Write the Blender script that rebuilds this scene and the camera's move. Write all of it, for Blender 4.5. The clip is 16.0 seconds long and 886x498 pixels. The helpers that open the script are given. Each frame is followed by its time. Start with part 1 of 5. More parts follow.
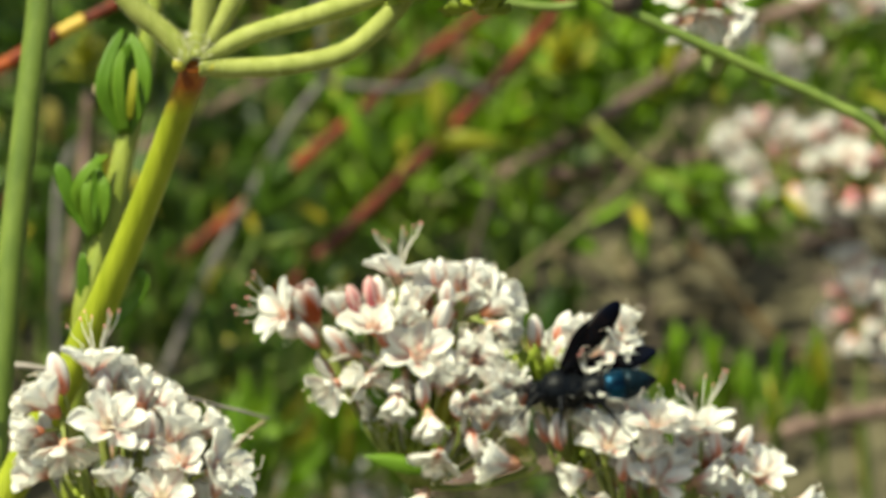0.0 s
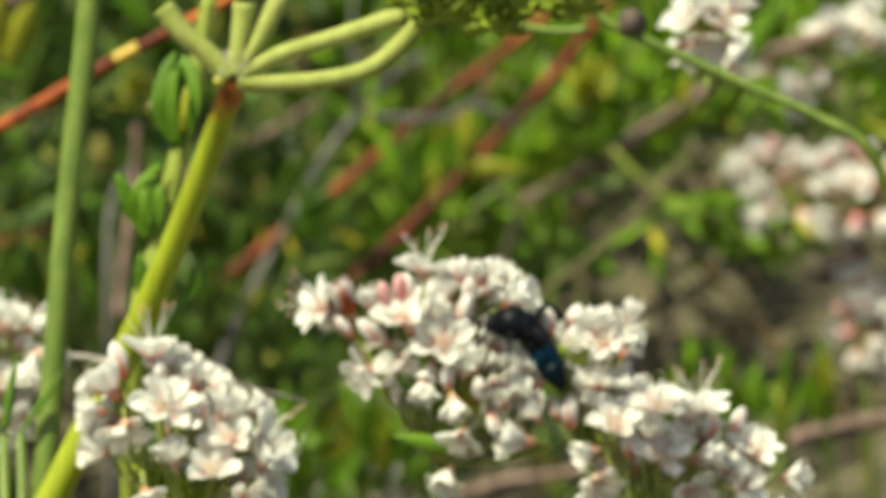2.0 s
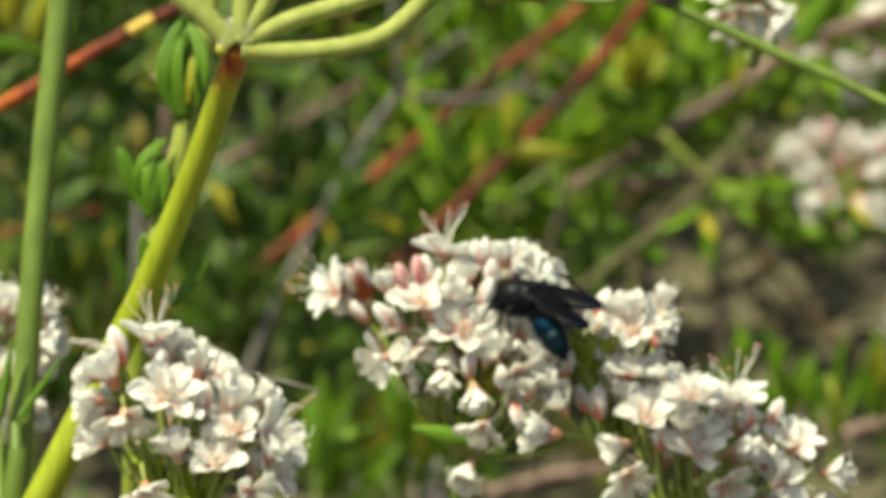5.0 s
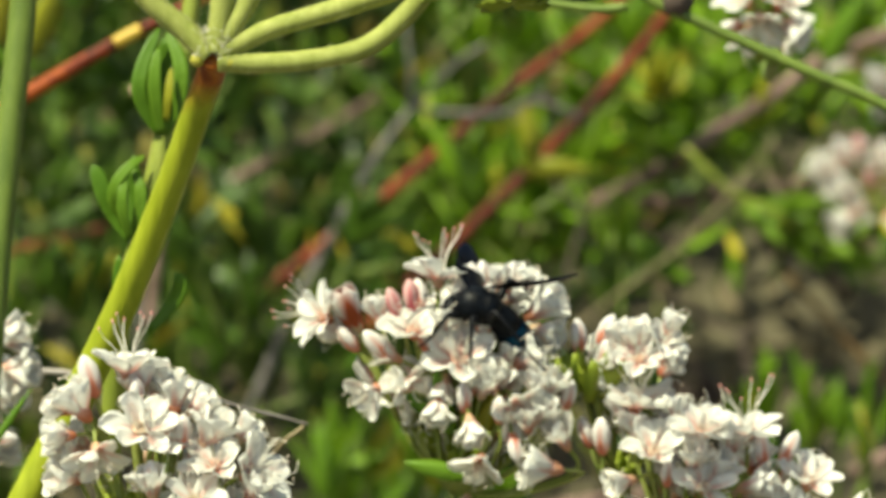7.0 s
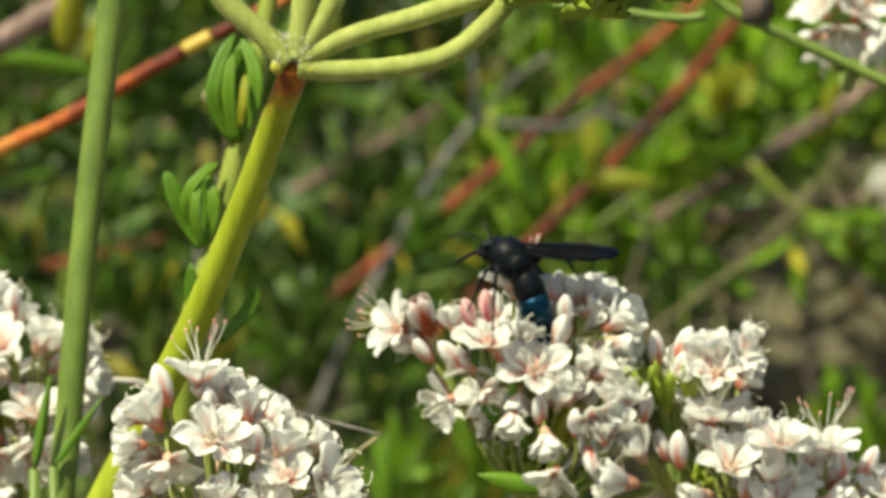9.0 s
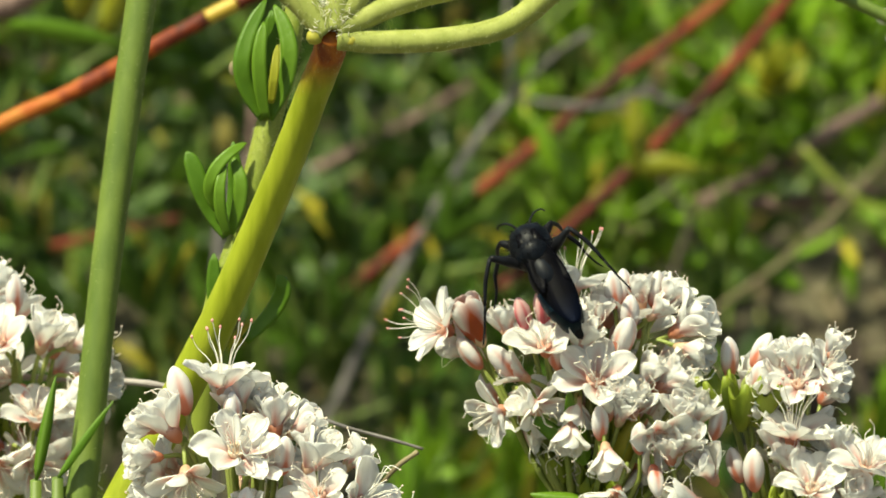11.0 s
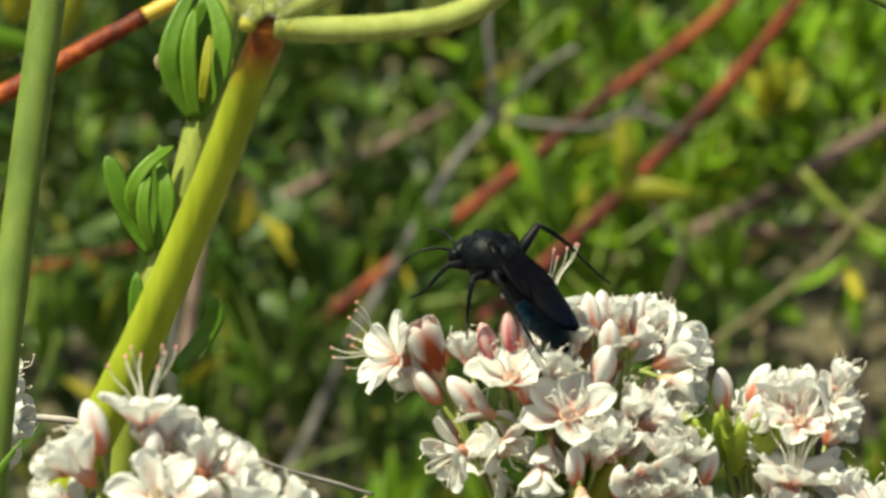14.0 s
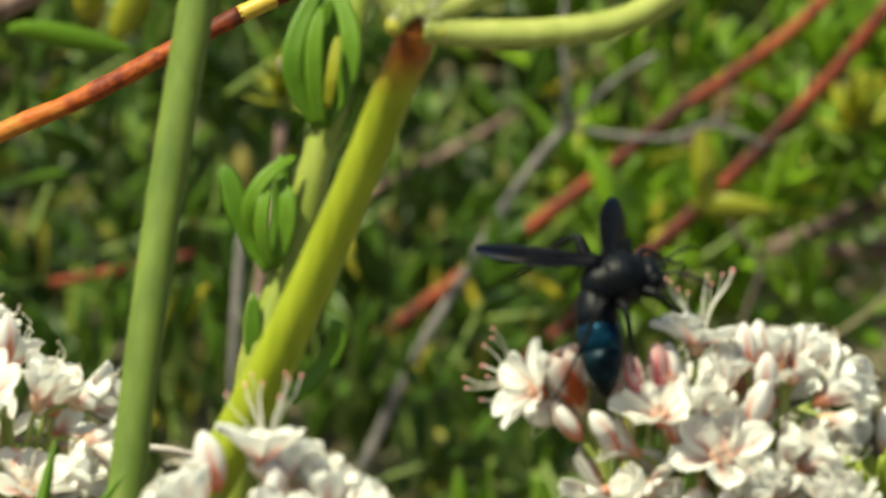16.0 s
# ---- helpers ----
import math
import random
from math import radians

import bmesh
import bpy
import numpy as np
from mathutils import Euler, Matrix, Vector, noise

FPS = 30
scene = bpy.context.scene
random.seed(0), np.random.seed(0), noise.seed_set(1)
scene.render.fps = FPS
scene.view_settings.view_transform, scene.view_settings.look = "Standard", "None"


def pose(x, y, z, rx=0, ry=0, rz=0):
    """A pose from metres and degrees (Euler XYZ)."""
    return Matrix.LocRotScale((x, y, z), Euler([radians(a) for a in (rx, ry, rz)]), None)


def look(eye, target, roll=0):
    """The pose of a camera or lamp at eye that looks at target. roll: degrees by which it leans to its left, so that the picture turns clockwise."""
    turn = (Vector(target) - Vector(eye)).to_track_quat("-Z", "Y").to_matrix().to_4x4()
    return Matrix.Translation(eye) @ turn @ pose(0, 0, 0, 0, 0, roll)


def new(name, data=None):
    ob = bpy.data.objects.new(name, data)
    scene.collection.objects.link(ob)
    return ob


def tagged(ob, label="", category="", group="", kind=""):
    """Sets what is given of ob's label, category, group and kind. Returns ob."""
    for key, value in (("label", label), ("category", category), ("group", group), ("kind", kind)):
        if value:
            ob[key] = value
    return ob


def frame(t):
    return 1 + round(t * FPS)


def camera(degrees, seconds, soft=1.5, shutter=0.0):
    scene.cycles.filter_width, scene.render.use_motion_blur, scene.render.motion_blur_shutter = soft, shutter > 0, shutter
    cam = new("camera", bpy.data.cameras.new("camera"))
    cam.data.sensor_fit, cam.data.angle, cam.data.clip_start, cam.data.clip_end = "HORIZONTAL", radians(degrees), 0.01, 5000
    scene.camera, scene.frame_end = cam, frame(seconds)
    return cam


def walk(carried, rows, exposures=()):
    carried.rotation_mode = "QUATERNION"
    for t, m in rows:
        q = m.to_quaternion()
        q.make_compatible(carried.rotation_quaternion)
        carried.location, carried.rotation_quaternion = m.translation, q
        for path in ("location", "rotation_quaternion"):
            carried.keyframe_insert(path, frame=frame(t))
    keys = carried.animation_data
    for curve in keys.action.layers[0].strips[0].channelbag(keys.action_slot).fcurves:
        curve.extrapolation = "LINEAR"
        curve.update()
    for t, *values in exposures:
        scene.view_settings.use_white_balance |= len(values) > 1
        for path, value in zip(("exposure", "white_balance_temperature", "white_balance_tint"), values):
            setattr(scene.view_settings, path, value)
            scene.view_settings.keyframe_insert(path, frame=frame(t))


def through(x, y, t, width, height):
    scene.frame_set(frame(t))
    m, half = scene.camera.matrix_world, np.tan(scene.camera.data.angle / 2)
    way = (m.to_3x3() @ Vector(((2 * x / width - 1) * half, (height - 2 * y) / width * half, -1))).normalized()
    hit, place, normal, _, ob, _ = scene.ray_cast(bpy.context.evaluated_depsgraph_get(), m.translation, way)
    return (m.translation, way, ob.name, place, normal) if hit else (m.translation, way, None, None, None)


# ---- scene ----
# Local frame of the place: x to the right, y up, d away from the lens, in millimetres, about the main flower head;
# the line of sight falls 20 degrees, and the head stands 0.38 m over the ground.
cam = camera(4.355, 16.0, soft=1.6)
cam.data.dof.use_dof = True
cam.data.dof.focus_distance = 0.822
cam.data.dof.aperture_fstop = 198

PATH = [
    (0, -0.00418, -0.91798, 0.71838, 70.0220, 0.2396, -1.0411),
    (0.5, -0.00553, -0.95069, 0.72983, 70.0939, 0.4472, -1.0333),
    (1, -0.00616, -0.97598, 0.73691, 70.1932, 0.4107, -0.9248),
    (1.5, -0.00611, -1.00121, 0.74466, 70.2302, 0.3221, -0.8984),
    (2, -0.00450, -1.01856, 0.74960, 70.2846, 0.5131, -0.9452),
    (2.5, -0.00381, -1.02074, 0.75111, 70.2788, 0.6363, -0.9708),
    (3, -0.00326, -1.01400, 0.74894, 70.2364, 0.4783, -0.8411),
    (3.5, -0.00313, -1.00517, 0.74460, 70.2317, 0.4910, -0.7544),
    (6, 0.00469, -0.91893, 0.71284, 70.2917, 0.4347, -0.4226),
    (6.5, 0.00560, -0.90350, 0.70715, 70.3092, 0.4933, -0.3937),
    (7, 0.00553, -0.90428, 0.70803, 70.3332, 0.5547, -0.3357),
    (7.5, 0.00459, -0.90493, 0.70854, 70.3829, 0.5475, -0.2417),
    (8, 0.00344, -0.90674, 0.70886, 70.4155, 0.4924, -0.1350),
    (8.5, 0.00322, -0.90589, 0.70836, 70.4240, 0.4208, -0.0765),
    (11, -0.00048, -0.80257, 0.67266, 70.2941, -0.5894, 0.3425),
    (11.5, -0.00149, -0.80110, 0.67171, 70.3777, -0.4493, 0.3357),
    (12, -0.00258, -0.79409, 0.66852, 70.4609, -0.5103, 0.3483),
    (12.5, -0.00173, -0.79080, 0.66735, 70.4924, -0.5263, 0.3727),
    (13, -0.00078, -0.76119, 0.65663, 70.5067, -0.6712, 0.4300),
    (13.5, 0.00122, -0.73098, 0.64640, 70.4824, -0.6718, 0.3971),
    (14, 0.00220, -0.70610, 0.63646, 70.5053, -0.6906, 0.3705),
    (14.5, 0.00130, -0.68739, 0.63040, 70.4782, -0.8606, 0.3714),
    (15, -0.00142, -0.66577, 0.62385, 70.4415, -1.1334, 0.4059),
    (15.5, -0.00451, -0.65624, 0.62106, 70.4601, -1.2799, 0.4985),
    (16, -0.00666, -0.64971, 0.61738, 70.5244, -1.6184, 0.6865),
]
walk(cam, [(t, pose(x, y, z, a, b, c)) for t, x, y, z, a, b, c in PATH], exposures=[(0, 0.86, 7300, -3), (16, 0.86, 7300, -3)])

# ---- light ----
SUN_ELEVATION, SUN_AZIMUTH = 65, 248
world = bpy.data.worlds.new("daylight")
scene.world = world
world.use_nodes = True
sky = world.node_tree.nodes.new("ShaderNodeTexSky")
sky.sky_type, sky.sun_disc = "NISHITA", False
sky.dust_density = 3.0
sky.sun_elevation, sky.sun_rotation = radians(SUN_ELEVATION), radians(SUN_AZIMUTH)
world.node_tree.links.new(sky.outputs["Color"], world.node_tree.nodes["Background"].inputs["Color"])
world.node_tree.nodes["Background"].inputs["Strength"].default_value = 0.075
sun = new("sun", bpy.data.lights.new("sun", "SUN"))
sun.data.energy, sun.data.angle, sun.data.color = 4.2, radians(0.53), (1.0, 0.965, 0.82)
_e, _a = radians(SUN_ELEVATION), radians(SUN_AZIMUTH)
sun.matrix_world = look((0, 0, 0), (-math.sin(_a) * math.cos(_e), -math.cos(_a) * math.cos(_e), -math.sin(_e)))

# ---- frame of the place ----
TILT = radians(20)
S20, C20 = math.sin(TILT), math.cos(TILT)
HEIGHT = 0.38
RIGHT, UP, AWAY = Vector((1, 0, 0)), Vector((0, S20, C20)), Vector((0, C20, -S20))


def L(x, y, d):
    """A place in metres from the local frame in millimetres."""
    return Vector((0, 0, HEIGHT)) + (RIGHT * x + UP * y + AWAY * d) * 0.001


def D(x, y, d):
    """A direction of the local frame, of unit length."""
    return (RIGHT * x + UP * y + AWAY * d).normalized()


def turned(axis, twist=0.0):
    """The turn that lays z along axis, twisted about it."""
    return axis.to_track_quat("Z", "Y").to_matrix().to_4x4() @ Matrix.Rotation(twist, 4, "Z")


# ---- materials ----
def nodes_of(name):
    m = bpy.data.materials.new(name)
    m.use_nodes = True
    return m, m.node_tree.nodes, m.node_tree.links, m.node_tree.nodes["Principled BSDF"]


def ramp(nodes, links, fac, stops):
    r = nodes.new("ShaderNodeValToRGB")
    while len(r.color_ramp.elements) < len(stops):
        r.color_ramp.elements.new(0.5)
    for e, (p, c) in zip(r.color_ramp.elements, stops):
        e.position, e.color = p, (*c, 1)
    links.new(fac, r.inputs["Fac"])
    return r.outputs["Color"]


def noise_of(nodes, links, scale, detail=4.0, stretch=None):
    tc = nodes.new("ShaderNodeTexCoord")
    n = nodes.new("ShaderNodeTexNoise")
    n.inputs["Scale"].default_value, n.inputs["Detail"].default_value = scale, detail
    if stretch:
        mp = nodes.new("ShaderNodeMapping")
        mp.inputs["Scale"].default_value = stretch
        links.new(tc.outputs["Object"], mp.inputs["Vector"])
        links.new(mp.outputs["Vector"], n.inputs["Vector"])
    else:
        links.new(tc.outputs["Object"], n.inputs["Vector"])
    return n.outputs["Fac"]


def mixed(nodes, links, fac, a, b, blend="MIX"):
    m = nodes.new("ShaderNodeMix")
    m.data_type, m.blend_type = "RGBA", blend
    for socket, v in ((m.inputs["Factor"], fac), (m.inputs["A"], a), (m.inputs["B"], b)):
        if isinstance(v, (int, float)):
            socket.default_value = v
        elif isinstance(v, tuple):
            socket.default_value = (*v, 1)
        else:
            links.new(v, socket)
    return m.outputs["Result"]


def calc(nodes, links, op, a, b=0.0, clamp=False):
    m = nodes.new("ShaderNodeMath")
    m.operation, m.use_clamp = op, clamp
    for socket, v in zip(m.inputs, (a, b)):
        if isinstance(v, (int, float)):
            socket.default_value = v
        else:
            links.new(v, socket)
    return m.outputs["Value"]


def bumped(nodes, links, bsdf, height, distance, strength=0.5):
    b = nodes.new("ShaderNodeBump")
    b.inputs["Distance"].default_value, b.inputs["Strength"].default_value = distance, strength
    links.new(height, b.inputs["Height"])
    links.new(b.outputs["Normal"], bsdf.inputs["Normal"])


def let_through(m, nodes, links, bsdf, color, amount):
    """Light that shines through a thin petal or leaf."""
    t = nodes.new("ShaderNodeBsdfTranslucent")
    mx = nodes.new("ShaderNodeMixShader")
    mx.inputs["Fac"].default_value = amount
    if isinstance(color, tuple):
        t.inputs["Color"].default_value = (*color, 1)
    else:
        links.new(color, t.inputs["Color"])
    links.new(bsdf.outputs[0], mx.inputs[1])
    links.new(t.outputs[0], mx.inputs[2])
    links.new(mx.outputs[0], nodes["Material Output"].inputs["Surface"])


def random_of(nodes):
    return nodes.new("ShaderNodeObjectInfo").outputs["Random"]


def object_xyz(nodes, links):
    tc = nodes.new("ShaderNodeTexCoord")
    s = nodes.new("ShaderNodeSeparateXYZ")
    links.new(tc.outputs["Object"], s.inputs[0])
    return s.outputs


def stem_material(name, low, high, rough=0.45, scale=900.0, through=0.0, bump=0.00008, stretch=(1, 1, 0.25)):
    m, n, l, b = nodes_of(name)
    fac = noise_of(n, l, scale, 5, stretch)
    big = noise_of(n, l, scale * 0.12, 3)
    c = ramp(n, l, fac, [(0.3, low), (0.7, high)])
    c = mixed(n, l, calc(n, l, "MULTIPLY", big, 0.55), c, low)
    l.new(c, b.inputs["Base Color"])
    b.inputs["Roughness"].default_value = rough
    bumped(n, l, b, fac, bump)
    if through:
        let_through(m, n, l, b, c, through)
    return m


def leaf_material(name, dark, light, pale, through=0.28, aged=0.93):
    m, n, l, b = nodes_of(name)
    x, y, z = object_xyz(n, l)
    fine = noise_of(n, l, 1400, 4)
    rnd = random_of(n)
    c = mixed(n, l, rnd, dark, light)
    c = mixed(n, l, calc(n, l, "MULTIPLY", fine, 0.5), c, light)
    old = ramp(n, l, rnd, [(aged, (0, 0, 0)), (min(1.0, aged + 0.02), (1, 1, 1))])
    c = mixed(n, l, old, c, (0.42, 0.36, 0.04))
    rib = calc(n, l, "LESS_THAN", calc(n, l, "ABSOLUTE", x), 0.00012)
    c = mixed(n, l, calc(n, l, "MULTIPLY", rib, 0.45), c, pale)
    l.new(c, b.inputs["Base Color"])
    b.inputs["Roughness"].default_value = 0.42
    b.inputs["Specular IOR Level"].default_value = 0.3
    bumped(n, l, b, fine, 0.00012)
    let_through(m, n, l, b, c, through)
    return m


def petal_material(name="white_petal", wide=2300.0, reach=500.0, strong=0.9, red=(0.70, 0.26, 0.19)):
    m, n, l, b = nodes_of(name)
    x, y, z = object_xyz(n, l)
    vein = noise_of(n, l, 4200, 3, (1, 0.3, 0.14))
    mid = calc(n, l, "SUBTRACT", 1.0, calc(n, l, "MULTIPLY", calc(n, l, "ABSOLUTE", x), wide), True)
    base = calc(n, l, "SUBTRACT", 1.0, calc(n, l, "MULTIPLY", z, reach), True)
    pink = calc(n, l, "MULTIPLY", mid, calc(n, l, "ADD", base, calc(n, l, "MULTIPLY", random_of(n), 0.10)), True)
    white = ramp(n, l, vein, [(0.32, (0.84, 0.835, 0.80)), (0.6, (0.93, 0.93, 0.90))])
    c = mixed(n, l, calc(n, l, "MULTIPLY", pink, strong, True), white, red)
    l.new(c, b.inputs["Base Color"])
    b.inputs["Roughness"].default_value = 0.5
    bumped(n, l, b, vein, 0.00006, 0.35)
    let_through(m, n, l, b, c, 0.55)
    return m


def bud_material(name, white, red, spread, stripes=3, sharp=8.0):
    m, n, l, b = nodes_of(name)
    x, y, z = object_xyz(n, l)
    ang = calc(n, l, "ARCTAN2", y, x)
    stripe = calc(n, l, "ABSOLUTE", calc(n, l, "SINE", calc(n, l, "MULTIPLY", ang, stripes / 2)))
    stripe = calc(n, l, "POWER", stripe, sharp)
    base = calc(n, l, "SUBTRACT", spread, calc(n, l, "MULTIPLY", z, 480.0), True)
    low = calc(n, l, "SUBTRACT", 1.0, calc(n, l, "MULTIPLY", z, 800.0), True)
    amount = calc(n, l, "ADD", calc(n, l, "MULTIPLY", stripe, base), low, True)
    fine = noise_of(n, l, 1700, 3, (1, 1, 0.2))
    w = mixed(n, l, fine, white, tuple(v * 0.86 for v in white))
    c = mixed(n, l, amount, w, red)
    l.new(c, b.inputs["Base Color"])
    b.inputs["Roughness"].default_value = 0.5
    bumped(n, l, b, fine, 0.0001)
    let_through(m, n, l, b, c, 0.22)
    return m


def cup_material():
    """Cups from cream to coral, paler towards the petals."""
    m, n, l, b = nodes_of("coral_cup")
    x, y, z = object_xyz(n, l)
    fine = noise_of(n, l, 1200, 4)
    c = ramp(n, l, random_of(n), [(0.0, (0.62, 0.50, 0.30)), (0.35, (0.66, 0.42, 0.27)), (0.65, (0.64, 0.24, 0.13)), (1.0, (0.56, 0.16, 0.07))])
    c = mixed(n, l, calc(n, l, "MULTIPLY", fine, 0.4), c, (0.70, 0.40, 0.26))
    c = mixed(n, l, calc(n, l, "MULTIPLY", calc(n, l, "MULTIPLY", z, 1100.0, True), 0.45), c, (0.78, 0.68, 0.60))
    l.new(c, b.inputs["Base Color"])
    b.inputs["Roughness"].default_value = 0.5
    bumped(n, l, b, fine, 0.0001)
    let_through(m, n, l, b, c, 0.3)
    return m


def bark_material(name, stops):
    """Peeling bark in dark, red and paler patches along the branch."""
    m, n, l, b = nodes_of(name)
    big, fine = noise_of(n, l, 95, 3), noise_of(n, l, 900, 5)
    fac = calc(n, l, "ADD", calc(n, l, "MULTIPLY", big, 0.75), calc(n, l, "MULTIPLY", fine, 0.28))
    l.new(ramp(n, l, fac, stops), b.inputs["Base Color"])
    b.inputs["Roughness"].default_value, b.inputs["Specular IOR Level"].default_value = 0.6, 0.25
    bumped(n, l, b, fine, 0.0003, 0.7)
    return m


def shell_material(name, low, high, rough, metal=0.0, scale=1200.0):
    m, n, l, b = nodes_of(name)
    fac = noise_of(n, l, scale, 4)
    l.new(ramp(n, l, fac, [(0.35, low), (0.7, high)]), b.inputs["Base Color"])
    b.inputs["Roughness"].default_value, b.inputs["Metallic"].default_value = rough, metal
    b.inputs["Specular IOR Level"].default_value = 0.13
    bumped(n, l, b, fac, 0.00006, 0.4)
    return m


def wing_material():
    """Smoky black membrane with a blue sheen towards the tip."""
    m, n, l, b = nodes_of("smoky_wing")
    x, y, z = object_xyz(n, l)
    fac = noise_of(n, l, 500, 3)
    c = ramp(n, l, fac, [(0.3, (0.002, 0.002, 0.003)), (0.7, (0.005, 0.005, 0.007))])
    tip = calc(n, l, "MULTIPLY", calc(n, l, "SUBTRACT", z, 0.0055), 500.0, True)
    l.new(mixed(n, l, tip, c, (0.003, 0.005, 0.013)), b.inputs["Base Color"])
    l.new(calc(n, l, "MULTIPLY", tip, 0.45), b.inputs["Metallic"])
    b.inputs["Roughness"].default_value = 0.36
    b.inputs["Specular IOR Level"].default_value = 0.055
    bumped(n, l, b, noise_of(n, l, 900, 2, (1, 1, 0.12)), 0.00008, 0.5)
    t = n.new("ShaderNodeBsdfTransparent")
    t.inputs["Color"].default_value = (0.30, 0.20, 0.16, 1)
    mx = n.new("ShaderNodeMixShader")
    mx.inputs["Fac"].default_value = 0.22
    l.new(b.outputs[0], mx.inputs[1])
    l.new(t.outputs[0], mx.inputs[2])
    l.new(mx.outputs[0], n["Material Output"].inputs["Surface"])
    return m


def ground_material():
    m, n, l, b = nodes_of("sandy_soil")
    a, f, g = noise_of(n, l, 18, 5), noise_of(n, l, 160, 6), noise_of(n, l, 900, 4)
    c = ramp(n, l, a, [(0.3, (0.030, 0.026, 0.011)), (0.5, (0.075, 0.066, 0.030)), (0.7, (0.155, 0.145, 0.075))])
    c = mixed(n, l, calc(n, l, "MULTIPLY", f, 0.8), c, (0.085, 0.07, 0.04))
    c = mixed(n, l, ramp(n, l, g, [(0.55, (0, 0, 0)), (0.7, (0.4, 0.4, 0.4))]), c, (0.24, 0.215, 0.15))
    l.new(c, b.inputs["Base Color"])
    b.inputs["Roughness"].default_value = 0.9
    bumped(n, l, b, f, 0.004, 0.8)
    return m


def umbel_stem_material():
    """Yellow-green that turns rust-red just under the node."""
    m, n, l, b = nodes_of("umbel_stem")
    x, y, z = object_xyz(n, l)
    fine, big = noise_of(n, l, 900, 5, (1, 1, 0.2)), noise_of(n, l, 120, 3)
    green = ramp(n, l, fine, [(0.3, (0.21, 0.255, 0.010)), (0.7, (0.34, 0.385, 0.03))])
    green = mixed(n, l, calc(n, l, "MULTIPLY", big, 0.5), green, (0.18, 0.21, 0.015))
    up = calc(n, l, "MULTIPLY", calc(n, l, "SUBTRACT", calc(n, l, "ADD", z, calc(n, l, "MULTIPLY", big, 0.004)), HEIGHT + 0.0262), 420.0, True)
    c = mixed(n, l, up, green, ramp(n, l, calc(n, l, "ADD", calc(n, l, "MULTIPLY", fine, 0.6), calc(n, l, "MULTIPLY", noise_of(n, l, 700, 4, (1, 1, 0.4)), 0.4)), [(0.38, (0.13, 0.018, 0.003)), (0.62, (0.36, 0.115, 0.012))]))
    l.new(c, b.inputs["Base Color"])
    b.inputs["Roughness"].default_value, b.inputs["Specular IOR Level"].default_value = 0.55, 0.25
    bumped(n, l, b, fine, 0.00025)
    return m


LEAF = leaf_material("buckwheat_leaf", (0.050, 0.128, 0.005), (0.190, 0.335, 0.013), (0.26, 0.37, 0.08))
# LEAF in darker greens: shade on the left shrub, put into the colour
LEAF_SHADED = leaf_material("shaded_leaf", (0.022, 0.062, 0.005), (0.072, 0.142, 0.010), (0.14, 0.22, 0.05))
LEAF_YELLOW = leaf_material("yellowing_leaf", (0.24, 0.26, 0.02), (0.36, 0.36, 0.03), (0.45, 0.46, 0.12), 0.35)
LEAF_DARK = leaf_material("shoot_leaf", (0.065, 0.155, 0.010), (0.135, 0.255, 0.020), (0.20, 0.32, 0.07), 0.30, 0.999)
PETAL = petal_material()
PETAL_STRIPED = petal_material("striped_petal", 1250.0, 310.0, 3.0, (0.52, 0.11, 0.03))
BUD = bud_material("white_bud", (0.75, 0.72, 0.69), (0.64, 0.20, 0.12), 1.4)
BUD_PINK = bud_material("pink_bud", (0.72, 0.46, 0.44), (0.58, 0.10, 0.13), 1.7, 5, 4.0)
CORAL = cup_material()
FILAMENT = stem_material("white_filament", (0.80, 0.76, 0.66), (0.88, 0.85, 0.78), 0.4, 1500, 0.2)
ANTHER = stem_material("pink_anther", (0.66, 0.24, 0.23), (0.78, 0.44, 0.38), 0.5, 1500)
ANTHER_PALE = stem_material("cream_anther", (0.74, 0.58, 0.46), (0.84, 0.74, 0.62), 0.5, 1500)
CALYX = stem_material("green_calyx", (0.17, 0.24, 0.015), (0.40, 0.46, 0.05), 0.5, 800, 0.3)
PEDICEL = stem_material("pale_green_pedicel", (0.26, 0.34, 0.06), (0.46, 0.48, 0.16), 0.5, 900, 0.3)
STEM_YELLOW = stem_material("yellow_green_stem", (0.17, 0.22, 0.02), (0.30, 0.33, 0.055), 0.6, 600, 0, 0.00025)
STEM_GREEN = stem_material("soft_green_stem", (0.085, 0.135, 0.016), (0.18, 0.245, 0.04), 0.55, 700)
STEM_UMBEL = umbel_stem_material()
STEM_RAY = stem_material("woolly_ray", (0.24, 0.28, 0.05), (0.40, 0.42, 0.12), 0.75, 900, 0.1, 0.0003)
HAIR = stem_material("pale_hair", (0.42, 0.45, 0.20), (0.60, 0.60, 0.36), 0.6, 1500, 0.2)
BRACT = stem_material("yellow_bract", (0.34, 0.32, 0.03), (0.50, 0.46, 0.08), 0.6, 600, 0.1)
STEM_RUST = stem_material("rusty_stem", (0.13, 0.075, 0.025), (0.25, 0.16, 0.06), 0.45, 500)
BARK_RED = bark_material("red_bark", [(0.40, (0.040, 0.009, 0.005)), (0.48, (0.10, 0.014, 0.006)), (0.56, (0.22, 0.036, 0.009)), (0.66, (0.27, 0.085, 0.026))])
BARK_ORANGE = bark_material("orange_bark", [(0.40, (0.040, 0.010, 0.005)), (0.48, (0.15, 0.022, 0.006)), (0.57, (0.36, 0.078, 0.010)), (0.68, (0.44, 0.17, 0.03))])
TIP_YELLOW = stem_material("yellow_young_wood", (0.34, 0.19, 0.02), (0.60, 0.42, 0.05), 0.5, 300)
